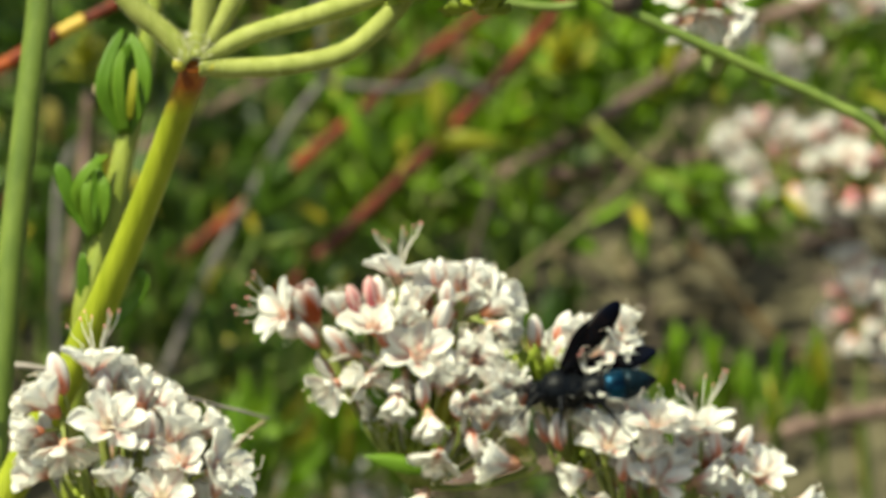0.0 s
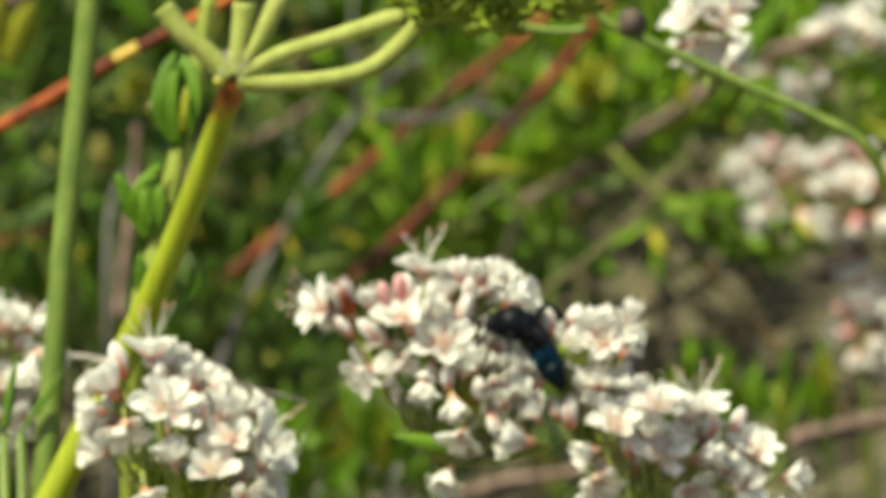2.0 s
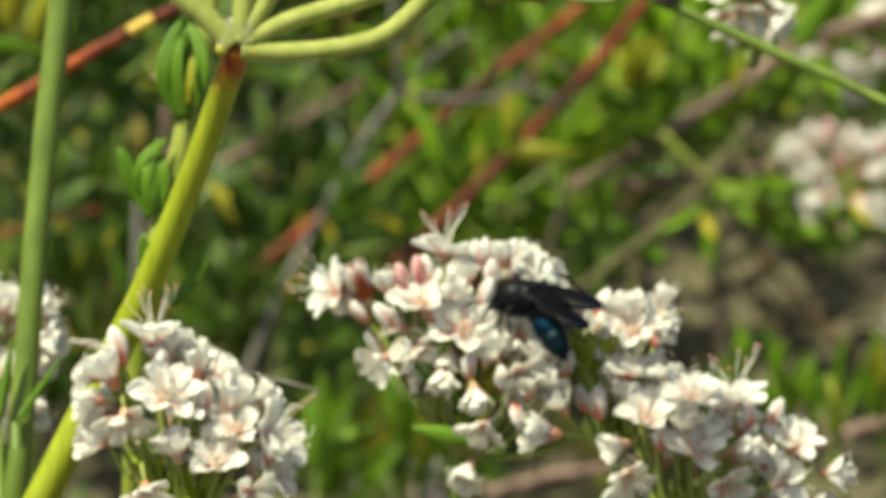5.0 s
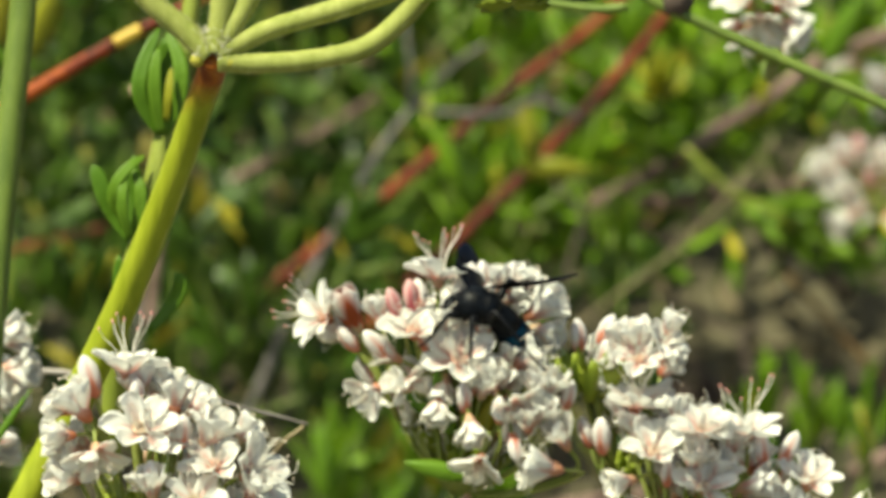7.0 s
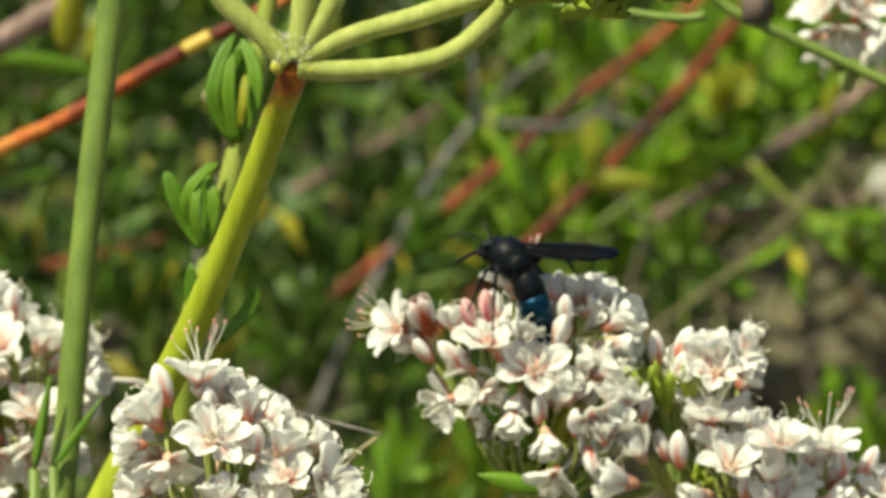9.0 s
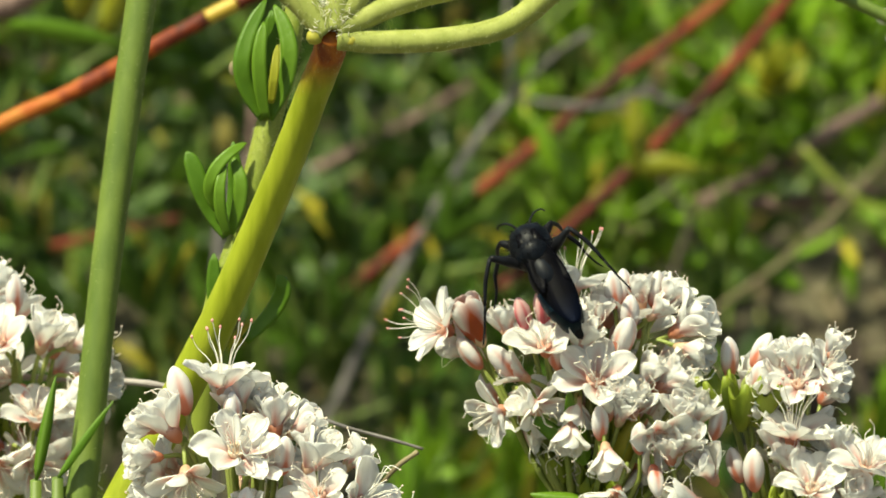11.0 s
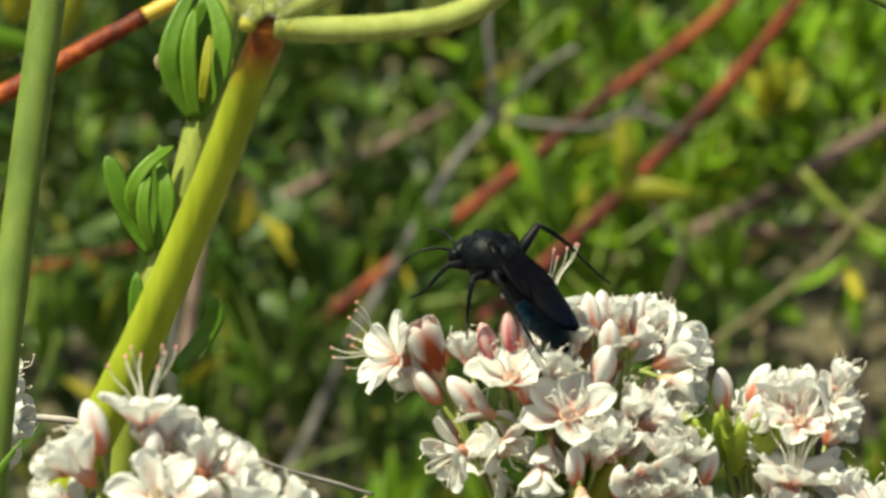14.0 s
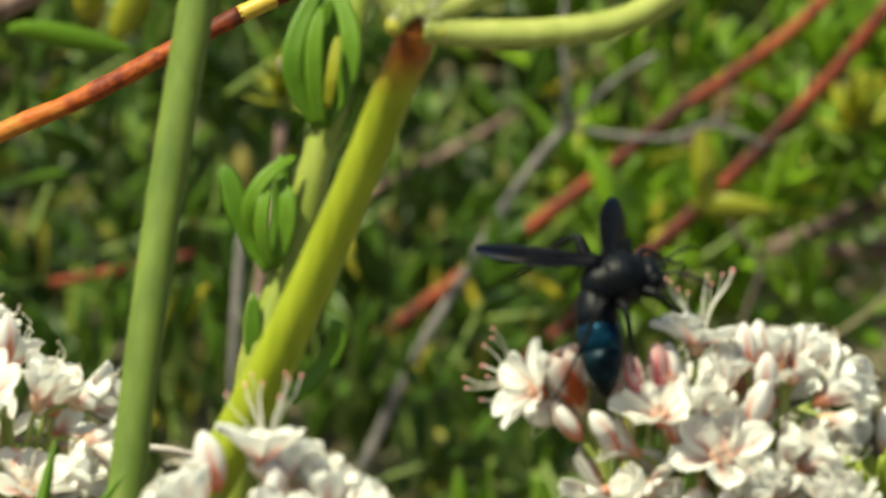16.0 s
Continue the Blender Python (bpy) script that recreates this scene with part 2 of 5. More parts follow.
BARK_BROWN = stem_material("brown_bark", (0.06, 0.030, 0.023), (0.37, 0.245, 0.20), 0.75, 500, 0, 0.0004)
TWIG_GREY = stem_material("grey_dead_twig", (0.07, 0.06, 0.055), (0.25, 0.23, 0.215), 0.8, 600, 0, 0.0003)
TWIG_DARK = stem_material("dark_dead_twig", (0.045, 0.030, 0.025), (0.13, 0.09, 0.07), 0.8, 600, 0, 0.0003)
TWIG_PALE = stem_material("pale_dead_twig", (0.30, 0.26, 0.24), (0.50, 0.46, 0.43), 0.8, 600, 0, 0.0002)
STRAW = stem_material("dry_straw", (0.13, 0.10, 0.05), (0.30, 0.25, 0.14), 0.8, 500)
SHELL = shell_material("blue_black_shell", (0.002, 0.0025, 0.0035), (0.004, 0.006, 0.010), 0.46, 0.0)
SHELL_BLUE = shell_material("steel_blue_shell", (0.002, 0.012, 0.028), (0.006, 0.048, 0.092), 0.36, 0.65)
SHELL_TEAL = shell_material("dull_teal_shell", (0.002, 0.006, 0.010), (0.004, 0.018, 0.028), 0.42, 0.3)
LEG = shell_material("black_leg", (0.003, 0.003, 0.004), (0.010, 0.011, 0.014), 0.45, 0.0)
WING = wing_material()
SOIL = ground_material()


# ---- mesh helpers ----
def link_mesh(name, verts, faces, mat, smooth=True):
    me = bpy.data.meshes.new(name)
    me.from_pydata([tuple(v) for v in verts], [], faces)
    for m in (mat if isinstance(mat, (list, tuple)) else [mat]):
        me.materials.append(m)
    me.polygons.foreach_set("use_smooth", [smooth] * len(me.polygons))
    me.update()
    return me


def thing(name, place, label, category, group="", kind=""):
    ob = new(name)
    ob.empty_display_size = 0.005
    ob.matrix_basis = Matrix.Translation(place)
    return tagged(ob, label, category, group, kind)


def under(ob, parent, m):
    ob.parent = parent
    ob.matrix_basis = m
    return ob


def part(name, me, parent, m=None, label=""):
    """One mesh object under a thing; without m the mesh is in world metres."""
    ob = new(name, me)
    if m is None:
        base = parent.matrix_basis.translation.copy()
        me.transform(Matrix.Translation(-base))
        m = Matrix.Identity(4)
    under(ob, parent, m)
    if label:
        ob["label"] = label
    return ob


def spline(points, steps):
    """A smooth way through the points (centripetal Catmull-Rom, which never loops)."""
    p = [Vector(q) for q in points]
    p = [p[0] * 2 - p[1], *p, p[-1] * 2 - p[-2]]
    out = []
    for i in range(1, len(p) - 2):
        q = p[i - 1:i + 3]
        t = [0.0]
        for k in range(3):
            t.append(t[-1] + max(1e-6, (q[k + 1] - q[k]).length) ** 0.5)
        for k in range(steps):
            u = t[1] + (t[2] - t[1]) * k / steps
            a = [q[j] * ((t[j + 1] - u) / (t[j + 1] - t[j])) + q[j + 1] * ((u - t[j]) / (t[j + 1] - t[j])) for j in range(3)]
            c = [a[j] * ((t[j + 2] - u) / (t[j + 2] - t[j])) + a[j + 1] * ((u - t[j]) / (t[j + 2] - t[j])) for j in range(2)]
            out.append(c[0] * ((t[2] - u) / (t[2] - t[1])) + c[1] * ((u - t[1]) / (t[2] - t[1])))
    out.append(p[-2])
    return out


def tube_data(points, radii, sides=8, steps=4, knobs=0.0, rng=None, verts=None, faces=None):
    """A round stem along the points; radii in metres, spread along it; knobs: unevenness."""
    verts = [] if verts is None else verts
    faces = [] if faces is None else faces
    way = spline(points, steps) if len(points) > 2 else [Vector(q) for q in points]
    n0, count = len(verts), len(way)
    side = None
    for i, p in enumerate(way):
        ahead = (way[min(i + 1, count - 1)] - way[max(i - 1, 0)]).normalized()
        if side is None:
            side = ahead.orthogonal().normalized()
        side = (side - ahead * side.dot(ahead)).normalized()
        other = ahead.cross(side)
        r = float(np.interp(i / (count - 1), np.linspace(0, 1, len(radii)), radii))
        if rng and knobs:
            r *= 1 + knobs * (rng.random() - 0.4)
        for k in range(sides):
            a = 2 * math.pi * k / sides
            verts.append(p + (side * math.cos(a) + other * math.sin(a)) * r)
    for i in range(count - 1):
        for k in range(sides):
            a, b = n0 + i * sides + k, n0 + i * sides + (k + 1) % sides
            faces.append((a, b, b + sides, a + sides))
    faces.append(tuple(n0 + k for k in reversed(range(sides))))
    faces.append(tuple(n0 + (count - 1) * sides + k for k in range(sides)))
    return verts, faces


def tube(points, radii, mat, sides=8, steps=4, knobs=0.0, rng=None):
    return link_mesh("tube", *tube_data(points, radii, sides, steps, knobs, rng), mat)


def blade_data(length, width, thick, cup, bend, fold=0.0, rows=7, blunt=0.7, curl=0.0, wave=0.0, cols=5, rounded=False):
    """A closed petal or leaf from the origin along z, its upper face to -y; cup lifts the sides, bend leans the tip to -y."""
    verts, faces = [], []
    k = cols
    across = [-1 + 2 * i / (k - 1) for i in range(k)]
    for side in (1, -1):
        for i in range(rows + 1):
            t = i / rows
            w = width * 0.5 * (math.sin(math.pi * min(1.0, 0.08 + 0.92 * t ** blunt)) ** 0.75) if 0 < i < rows else width * (0.10 if i == 0 else 0.02)
            if rounded:
                t = 1 - (1 - t) ** 1.4
                w = width * 0.5 * ((0.22 + 0.78 * math.sin(math.pi * 0.5 * t / 0.62)) if t < 0.62 else max(0.06, 1 - ((t - 0.62) / 0.385) ** 2) ** 0.5)
            for c in across:
                y = -cup * width * c * c * (0.3 + 0.7 * math.sin(math.pi * t)) + fold * width * (1 - abs(c)) * math.sin(math.pi * t)
                y -= bend * length * t * t
                y += wave * width * t * math.sin(c * 4.0 + t * 9.0 + width * 9000)
                y += side * thick * 0.5 * (1 - 0.8 * abs(c)) * (1 - t * 0.6)
                verts.append(Vector((w * c * (1 - curl * abs(c)), y, length * t * (1 - 0.18 * bend * t))))
    n = (rows + 1) * k
    for i in range(rows):
        for j in range(k - 1):
            a = i * k + j
            faces.append((a, a + 1, a + k + 1, a + k))
            b = n + a
            faces.append((b, b + k, b + k + 1, b + 1))
        for j, flip in ((0, False), (k - 1, True)):
            a = i * k + j
            q = (a, a + k, n + a + k, n + a)
            faces.append(q if not flip else q[::-1])
    faces.append(tuple(range(k - 1, -1, -1)) + tuple(range(n, n + k)))
    faces.append(tuple(rows * k + j for j in range(k)) + tuple(n + rows * k + j for j in range(k - 1, -1, -1)))
    return verts, faces


def lathe_data(profile, sides=12, lobes=0, depth=0.0, squash=1.0):
    """A turned body about z; the profile is (radius, height)."""
    verts, faces = [], []
    for r, z in profile:
        for k in range(sides):
            a = 2 * math.pi * k / sides
            rr = r * (1 - depth * abs(math.sin(lobes * a * 0.5)) ** 3) if lobes else r
            verts.append(Vector((rr * math.cos(a), rr * math.sin(a) * squash, z)))
    for i in range(len(profile) - 1):
        for k in range(sides):
            a, b = i * sides + k, i * sides + (k + 1) % sides
            faces.append((a, b, b + sides, a + sides))
    faces.append(tuple(reversed(range(sides))))
    faces.append(tuple((len(profile) - 1) * sides + k for k in range(sides)))
    return verts, faces


# ---- shared meshes of flowers and leaves ----
MM = 0.001
rng = random.Random(11)
PETALS = [link_mesh("petal", *blade_data((2.5 + 0.3 * rng.random()) * MM, (1.8 + 0.4 * rng.random()) * MM, 0.06 * MM, 0.18 + 0.16 * rng.random(),
                                          -0.04 + 0.16 * rng.random(), rows=11, blunt=1.4, curl=0.12 * rng.random(), wave=0.02 + 0.05 * rng.random(), cols=9, rounded=True), PETAL) for _ in range(8)]
CUP = link_mesh("cup", *lathe_data([(0.18 * MM, -0.5 * MM), (0.42 * MM, -0.2 * MM), (0.55 * MM, 0.25 * MM), (0.60 * MM, 0.70 * MM), (0.42 * MM, 0.72 * MM), (0.2 * MM, 0.3 * MM)], 12, 6, 0.12), CORAL)
BUD_SHAPE = [(0.12, -0.25), (0.4, 0.0), (0.64, 0.45), (0.78, 1.0), (0.82, 1.5), (0.76, 2.0), (0.58, 2.45), (0.34, 2.8), (0.14, 2.95), (0.03, 3.0)]
BUDS = {k: link_mesh("bud", *lathe_data([(r * MM, z * MM) for r, z in BUD_SHAPE], 24, 3, 0.2), m) for k, m in (("b", BUD), ("p", BUD_PINK))}


def mid_way(a, out, h, long):
    return Vector((math.cos(a) * out * 1.25 * long / 3, math.sin(a) * out * 1.25 * long / 3, h * 0.8)) * MM


def stamens_mesh(long, seed, count=9, anther=None):
    r = random.Random(seed)
    verts, faces, mats = [], [], []
    for i in range(count):
        a = 2 * math.pi * (i + r.random() * 0.6) / count
        out, h = 0.35 + 0.75 * r.random(), long * (0.65 + 0.5 * r.random())
        turn = (r.random() - 0.5) * (1.6 if long < 3.5 else 0.3)
        tip = Vector((math.cos(a + turn) * out * 1.5 * long / 3, math.sin(a + turn) * out * 1.5 * long / 3, h)) * MM
        bow = Vector((math.cos(a + turn * 0.3) * out * 1.9, math.sin(a + turn * 0.3) * out * 1.9, h * 0.85)) * MM if long < 3.5 else mid_way(a, out, h, long)
        mid = Vector((math.cos(a) * out * 0.9, math.sin(a) * out * 0.9, h * 0.55)) * MM
        f0 = len(faces)
        tube_data([Vector((math.cos(a) * 0.3 * MM, math.sin(a) * 0.3 * MM, 0.4 * MM)), mid, bow, tip], [0.042 * MM, 0.03 * MM], 4, 3, verts=verts, faces=faces)
        mats += [0] * (len(faces) - f0)
        f0 = len(faces)
        lv, lf = lathe_data([(0.03 * MM, -0.12 * MM), (0.09 * MM, -0.05 * MM), (0.09 * MM, 0.05 * MM), (0.03 * MM, 0.12 * MM)] if long > 3.5 else [(0.02 * MM, -0.08 * MM), (0.06 * MM, -0.03 * MM), (0.06 * MM, 0.03 * MM), (0.02 * MM, 0.08 * MM)], 6)
        n0 = len(verts)
        verts += [v + tip for v in lv]
        faces += [tuple(n0 + k for k in f) for f in lf]
        mats += [1] * (len(faces) - f0)
    me = link_mesh("stamen_tuft", verts, faces, [FILAMENT, anther or ANTHER_PALE])
    me.polygons.foreach_set("material_index", mats)
    return me


STAMENS = [stamens_mesh(2.9, 3, 12), stamens_mesh(3.3, 4, 11), stamens_mesh(2.6, 5, 12)]
STAMENS_LONG = [stamens_mesh(4.3, 6, 9, ANTHER), stamens_mesh(4.2, 7, 5, ANTHER)]
def calyx_data():
    """A green cup with five teeth."""
    v, f = lathe_data([(0.25 * MM, -2.6 * MM), (0.70 * MM, -1.7 * MM), (1.02 * MM, -0.8 * MM), (1.14 * MM, -0.2 * MM), (1.22 * MM, 0.25 * MM), (1.0 * MM, 0.2 * MM), (0.8 * MM, -0.4 * MM), (0.3 * MM, -0.8 * MM)], 30, 5, 0.12)
    for k, p in enumerate(v):
        if 3 <= k // 30 <= 5:
            p.z += (0.15 + (0.45 if k // 30 >= 4 else 0.0)) * MM * math.cos(5 * 2 * math.pi * (k % 30) / 30 + 1.57)
    return v, f


CALYX_MESH = link_mesh("calyx", *calyx_data(), CALYX)

LEAVES = [link_mesh("leaf", *blade_data(8.6 * MM, (2.1 + 0.6 * rng.random()) * MM, 0.25 * MM, 0.02 + 0.22 * rng.random(), -0.18 + 0.4 * rng.random(), 0.12, rows=8,
                                         blunt=0.8 + 0.25 * rng.random()), LEAF) for _ in range(8)]
# leaves in the darker greens that stand in for shade
SHADED_LEAVES = [link_mesh("leaf", *blade_data(8.6 * MM, (2.0 + 0.5 * rng.random()) * MM, 0.25 * MM, 0.02 + 0.22 * rng.random(), -0.18 + 0.4 * rng.random(), 0.12, rows=8, blunt=0.85), LEAF_SHADED) for _ in range(5)]
YELLOW_LEAF = link_mesh("yellow_leaf", *blade_data(8.6 * MM, 2.9 * MM, 0.3 * MM, -0.1, -0.08, -0.06, rows=9, blunt=0.95), LEAF_YELLOW)
BLADE = link_mesh("blade", *blade_data(9 * MM, 1.1 * MM, 0.2 * MM, 0.3, 0.12, 0.1, rows=8, blunt=0.8), LEAF_DARK)
BROAD_LEAF = link_mesh("broad_leaf", *blade_data(8.6 * MM, 3.0 * MM, 0.3 * MM, -0.1, -0.1, -0.06, rows=9, blunt=0.9), LEAF)
SHOOT_LEAVES = [link_mesh("shoot_leaf", *blade_data(8 * MM, (2.5 + 0.4 * rng.random()) * MM, 0.3 * MM, -0.22, -0.10 - 0.12 * rng.random(), -0.1, rows=10, blunt=0.85), LEAF_DARK) for _ in range(4)]


STRIPED_PETALS = [link_mesh("petal", *blade_data(3.3 * MM, w * MM, 0.08 * MM, 0.42, 0.30, rows=10, blunt=1.3, cols=9, rounded=True), PETAL_STRIPED) for w in (2.0, 2.25)]


def add_flower(parent, place, axis, kind, size, r):
    """An open flower (o: open wide, h: half open, l: long stamens) or a bud (b, s, p) under a head."""
    base = parent.matrix_basis.translation
    m = Matrix.Translation(place - base) @ turned(axis, r.random() * 6.28) @ Matrix.Scale(size, 4)
    if kind in BUDS:
        return under(new("bud", BUDS[kind]), parent, m)
    fl = under(new("flower", CUP), parent, m)
    if kind == "s":
        for i in range(6):
            pm = Matrix.Rotation(radians(60 * i + 8), 4, "Z") @ Matrix.Translation((0, (0.46 + 0.10 * (i % 2)) * MM, 0.1 * MM)) @ Matrix.Rotation(radians(-22 - 5 * (i % 2) - r.uniform(0, 5)), 4, "X")
            under(new("petal", STRIPED_PETALS[i % 2]), fl, pm)
        return fl
    spread = {"o": 62, "h": 26, "l": 66}[kind]
    for i in range(6):
        a = radians(60 * i + r.uniform(-9, 9))
        lean = radians(spread + (8 if i % 2 else -6) + r.uniform(-9, 9))
        pm = Matrix.Rotation(a, 4, "Z") @ Matrix.Translation((0, 0.42 * MM, 0.25 * MM)) @ Matrix.Rotation(-lean, 4, "X") @ Matrix.Rotation(r.uniform(-0.2, 0.2), 4, "Z")
        under(new("petal", r.choice(PETALS)), fl, pm)
    under(new("stamen_tuft", r.choice(STAMENS_LONG if kind == "l" else STAMENS)), fl, Matrix.Identity(4))
    return fl


def flower_head(label, centre, items, d0, seed, lean=(0, 0), fill=10, group="buckwheat flower heads", size=1.0, tie=None, bark=False, cups=()):
    """A flower head: stalk to the ground or to the branch that bears it, pedicels, and its flowers and buds. items: x, y, kind,
    the way it faces (degrees in the picture plane, and how far towards the viewer)."""
    r = random.Random(seed)
    cx, cy = centre
    hub = L(cx, cy - (5 if tie else 11), d0 + 3.5)
    foot = L(*tie) if tie else Vector((hub.x + lean[0] * MM, hub.y + lean[1] * MM, 0.0))
    head = thing("buckwheat_flower_head", foot, label, "flower head", group)
    base = head.matrix_basis.translation

    def pedicel(points, radii):
        part("pedicel", tube([p - base for p in points], radii, PEDICEL, 5, 3), head, Matrix.Identity(4))

    for x, y, kind, ang, tow, *grow in items:
        off = math.hypot(x - cx, (y - cy) * 1.2)
        d = d0 + min(6.0, 0.02 * off * off) - 2.0 * tow - 0.75 * max(0.0, cy - y - 1.0)
        a = radians(ang)
        axis = D(math.cos(a) * (1 - tow * tow) ** 0.5, math.sin(a) * (1 - tow * tow) ** 0.5, -tow)
        p = L(x, y, d)
        s = size * {"o": 1.1, "h": 1.06, "l": 1.06, "b": 0.95, "s": 1.05, "p": 0.9}[kind] * (grow[0] if grow else 1)
        add_flower(head, p, axis, kind, s, r)
        mid = p - axis * 2.2 * MM * size
        pedicel([p, mid, mid.lerp(hub, 0.5) - UP * 1.0 * MM, hub], [0.16 * MM, 0.22 * MM, 0.3 * MM])
        if r.random() < 0.35:
            q = mid.lerp(hub, 0.45)
            part("calyx", CALYX_MESH, head, Matrix.Translation(q - base) @ turned((p - hub).normalized()))
    for _ in range(fill):
        x, y, kind, ang, tow, *grow = items[r.randrange(len(items))]
        x, y = cx + (x - cx) * 0.85, y - r.uniform(0.3, 3.6) * (0.5 if tie else 1)
        p = L(x + r.uniform(-1.3, 1.3), y, d0 + r.uniform(2.0, 7.0) - 0.6 * max(0.0, cy - y - 1.0))
        add_flower(head, p, D(math.cos(radians(ang)), math.sin(radians(ang)), r.uniform(-0.7, 0.4)), r.choice("obhhoh"), size * 1.0, r)
        root = p.lerp(hub, 0.35)
        pedicel([p, p.lerp(root, 0.5) - UP * 0.5 * MM, root] if _ % 3 else [p, p.lerp(hub, 0.5) - UP * 1.0 * MM, hub], [0.16 * MM, 0.26 * MM])
    for x, y, ang in cups:
        p = L(x, y + 0.4, d0 - 1.2)
        part("calyx", CALYX_MESH, head, Matrix.Translation(p - base) @ turned(D(math.cos(radians(ang)), math.sin(radians(ang)), -0.3)) @ Matrix.Scale(1.2, 4))
    if tie:
        part("stalk", tube([hub, hub.lerp(foot, 0.5) - UP * 1.5 * MM, foot], [0.45 * MM, 0.6 * MM, 0.7 * MM], BARK_BROWN if bark else STEM_GREEN), head)
    else:
        knee = hub - UP * 8 * MM + AWAY * 2 * MM
        part("stalk", tube([hub + UP * 0.5 * MM, knee, knee.lerp(foot, 0.5) + Vector((0.004, 0.0, 0)), foot - Vector((0, 0, 0.004))], [0.5 * MM, 0.7 * MM, 1.0 * MM, 1.2 * MM], STEM_GREEN), head)
    return head


# ---- the ground ----
def make_ground():
    verts, faces = [], []
    xs = [-60, -20, -6, -2, -1] + [round(-0.6 + 0.02 * i, 3) for i in range(61)] + [1, 2, 6, 20, 60]
    ys = [-60, -20, -6, -2] + [round(-1.2 + 0.1 * i, 3) for i in range(13)] + [round(0.13 + 0.03 * i, 3) for i in range(75)] + [2.6, 3.2, 5, 8, 20, 60]
    for y in ys:
        for x in xs:
            h = 0.0
            if abs(x) < 2 and abs(y) < 3:
                h = 0.022 * (noise.noise(Vector((x * 6, y * 6, 2.0))) - 0.2) + 0.006 * noise.noise(Vector((x * 25, y * 25, 5.0)))
            verts.append((x, y, min(h, 0.012)))
    w = len(xs)
    for j in range(len(ys) - 1):
        for i in range(w - 1):
            a = j * w + i
            faces.append((a, a + 1, a + w + 1, a + w))
    return tagged(new("ground", link_mesh("ground", verts, faces, SOIL)), "pale sandy soil with dry litter", "ground", kind="structure")


make_ground()


def litter():
    """Dry straws, bits of leaf and small stones on the soil."""
    r = random.Random(5)
    verts, faces = [], []
    for _ in range(900):
        x, y = r.uniform(-0.3, 0.4), r.uniform(0.7, 2.2)
        a, ln = r.random() * 6.28, r.uniform(0.008, 0.05)
        p = Vector((x, y, r.uniform(0.004, 0.02)))
        q = p + Vector((math.cos(a) * ln, math.sin(a) * ln, r.uniform(-0.01, 0.012)))
        tube_data([p, q], [r.uniform(0.0005, 0.0013)], 4, verts=verts, faces=faces)
    ob = new("dry_litter", link_mesh("dry_litter", verts, faces, STRAW))
    tagged(ob, "dry straws and twig litter on the soil", "litter", kind="stuff")
    verts, faces = [], []
    for _ in range(300):
        x, y, s = r.uniform(-0.3, 0.4), r.uniform(0.65, 2.2), r.uniform(0.0015, 0.004)
        lv, lf = lathe_data([(0.3 * s, -0.6 * s), (0.9 * s, -0.2 * s), (1.0 * s, 0.2 * s), (0.5 * s, 0.6 * s)], 7)
        n0, t = len(verts), Matrix.Rotation(r.random() * 6.28, 3, "Z")
        verts += [t @ Vector((v.x * r.uniform(0.8, 1.2), v.y, v.z)) + Vector((x, y, 0.004)) for v in lv]
        faces += [tuple(n0 + k for k in f) for f in lf]
    tagged(new("gravel", link_mesh("gravel", verts, faces, SOIL)), "small pale stones on the soil", "gravel", kind="stuff")


litter()


# ---- the shrub behind ----
def shrub(place, label):
    return thing("buckwheat_shrub", place, label, "shrub", "shrubs behind the flowers")


SHRUBS = {k: shrub(Vector((x, y, 0)), label) for k, x, y, label in (
    ("left", -0.08, 0.76, "low green buckwheat shrub with narrow leaves and red stems"),
    ("middle", 0.01, 0.80, "leafy buckwheat shrub with red-barked branches"),
    ("right", 0.10, 0.80, "bright green buckwheat shrub with brown woody branches"),
    ("low", 0.01, 0.66, "low upright buckwheat shoots over the sand"))}


def to_ground(p, away=30.0, side=0.0):
    """Way points that lead a branch down to the soil."""
    foot = Vector((p.x + side * MM, p.y + away * MM, -0.004))
    return [p.lerp(foot, 0.55) + Vector((0, 0.004, -0.006)), foot]


def branch(owner, points, radii, mat, label="", seed=1, knobs=0.12, root=None, name="branch", sides=9):
    pts = [L(*p) for p in points]
    radii = [v * MM for v in radii]
    if root is not None:
        pts = [*reversed(to_ground(pts[0], *root)), *pts]
        radii = [radii[0] * 1.3, *radii]
    return part(name, tube(pts, radii, mat, sides, 6, knobs, random.Random(seed)), owner, None, label)


def sprig(owner, place, axis, count, size, seed, spread=(12, 52), mat_set=None):
    """A tuft of narrow leaves round a short stem."""
    r = random.Random(seed)
    base = owner.matrix_basis.translation
    m = Matrix.Translation(place - base) @ turned(axis, r.random() * 6.28)
    st = under(new("sprig", SPRIG_STEM), owner, m)
    for i in range(count):
        k = i / max(1, count - 1)
        a = i * 2.4 + r.uniform(-0.4, 0.4)
        lean = radians(spread[1] + (spread[0] - spread[1]) * k + r.uniform(-10, 10))
        s = size * (0.62 + 0.5 * r.random()) * (1.0 - 0.25 * k)
        pm = Matrix.Translation((0, 0, (0.4 + 3.6 * k) * MM)) @ Matrix.Rotation(a, 4, "Z") @ Matrix.Rotation(-lean, 4, "X") @ Matrix.Scale(s, 4)
        under(new("leaf", r.choice(mat_set or LEAVES)), st, pm)
    return st


SPRIG_STEM = tube([Vector((0, 0, -9 * MM)), Vector((0.3 * MM, 0, -4 * MM)), Vector((0, 0, 5 * MM))], [0.5 * MM, 0.4 * MM, 0.2 * MM], STEM_GREEN, 6)
SPRIG_STEM.name = "sprig_stem"


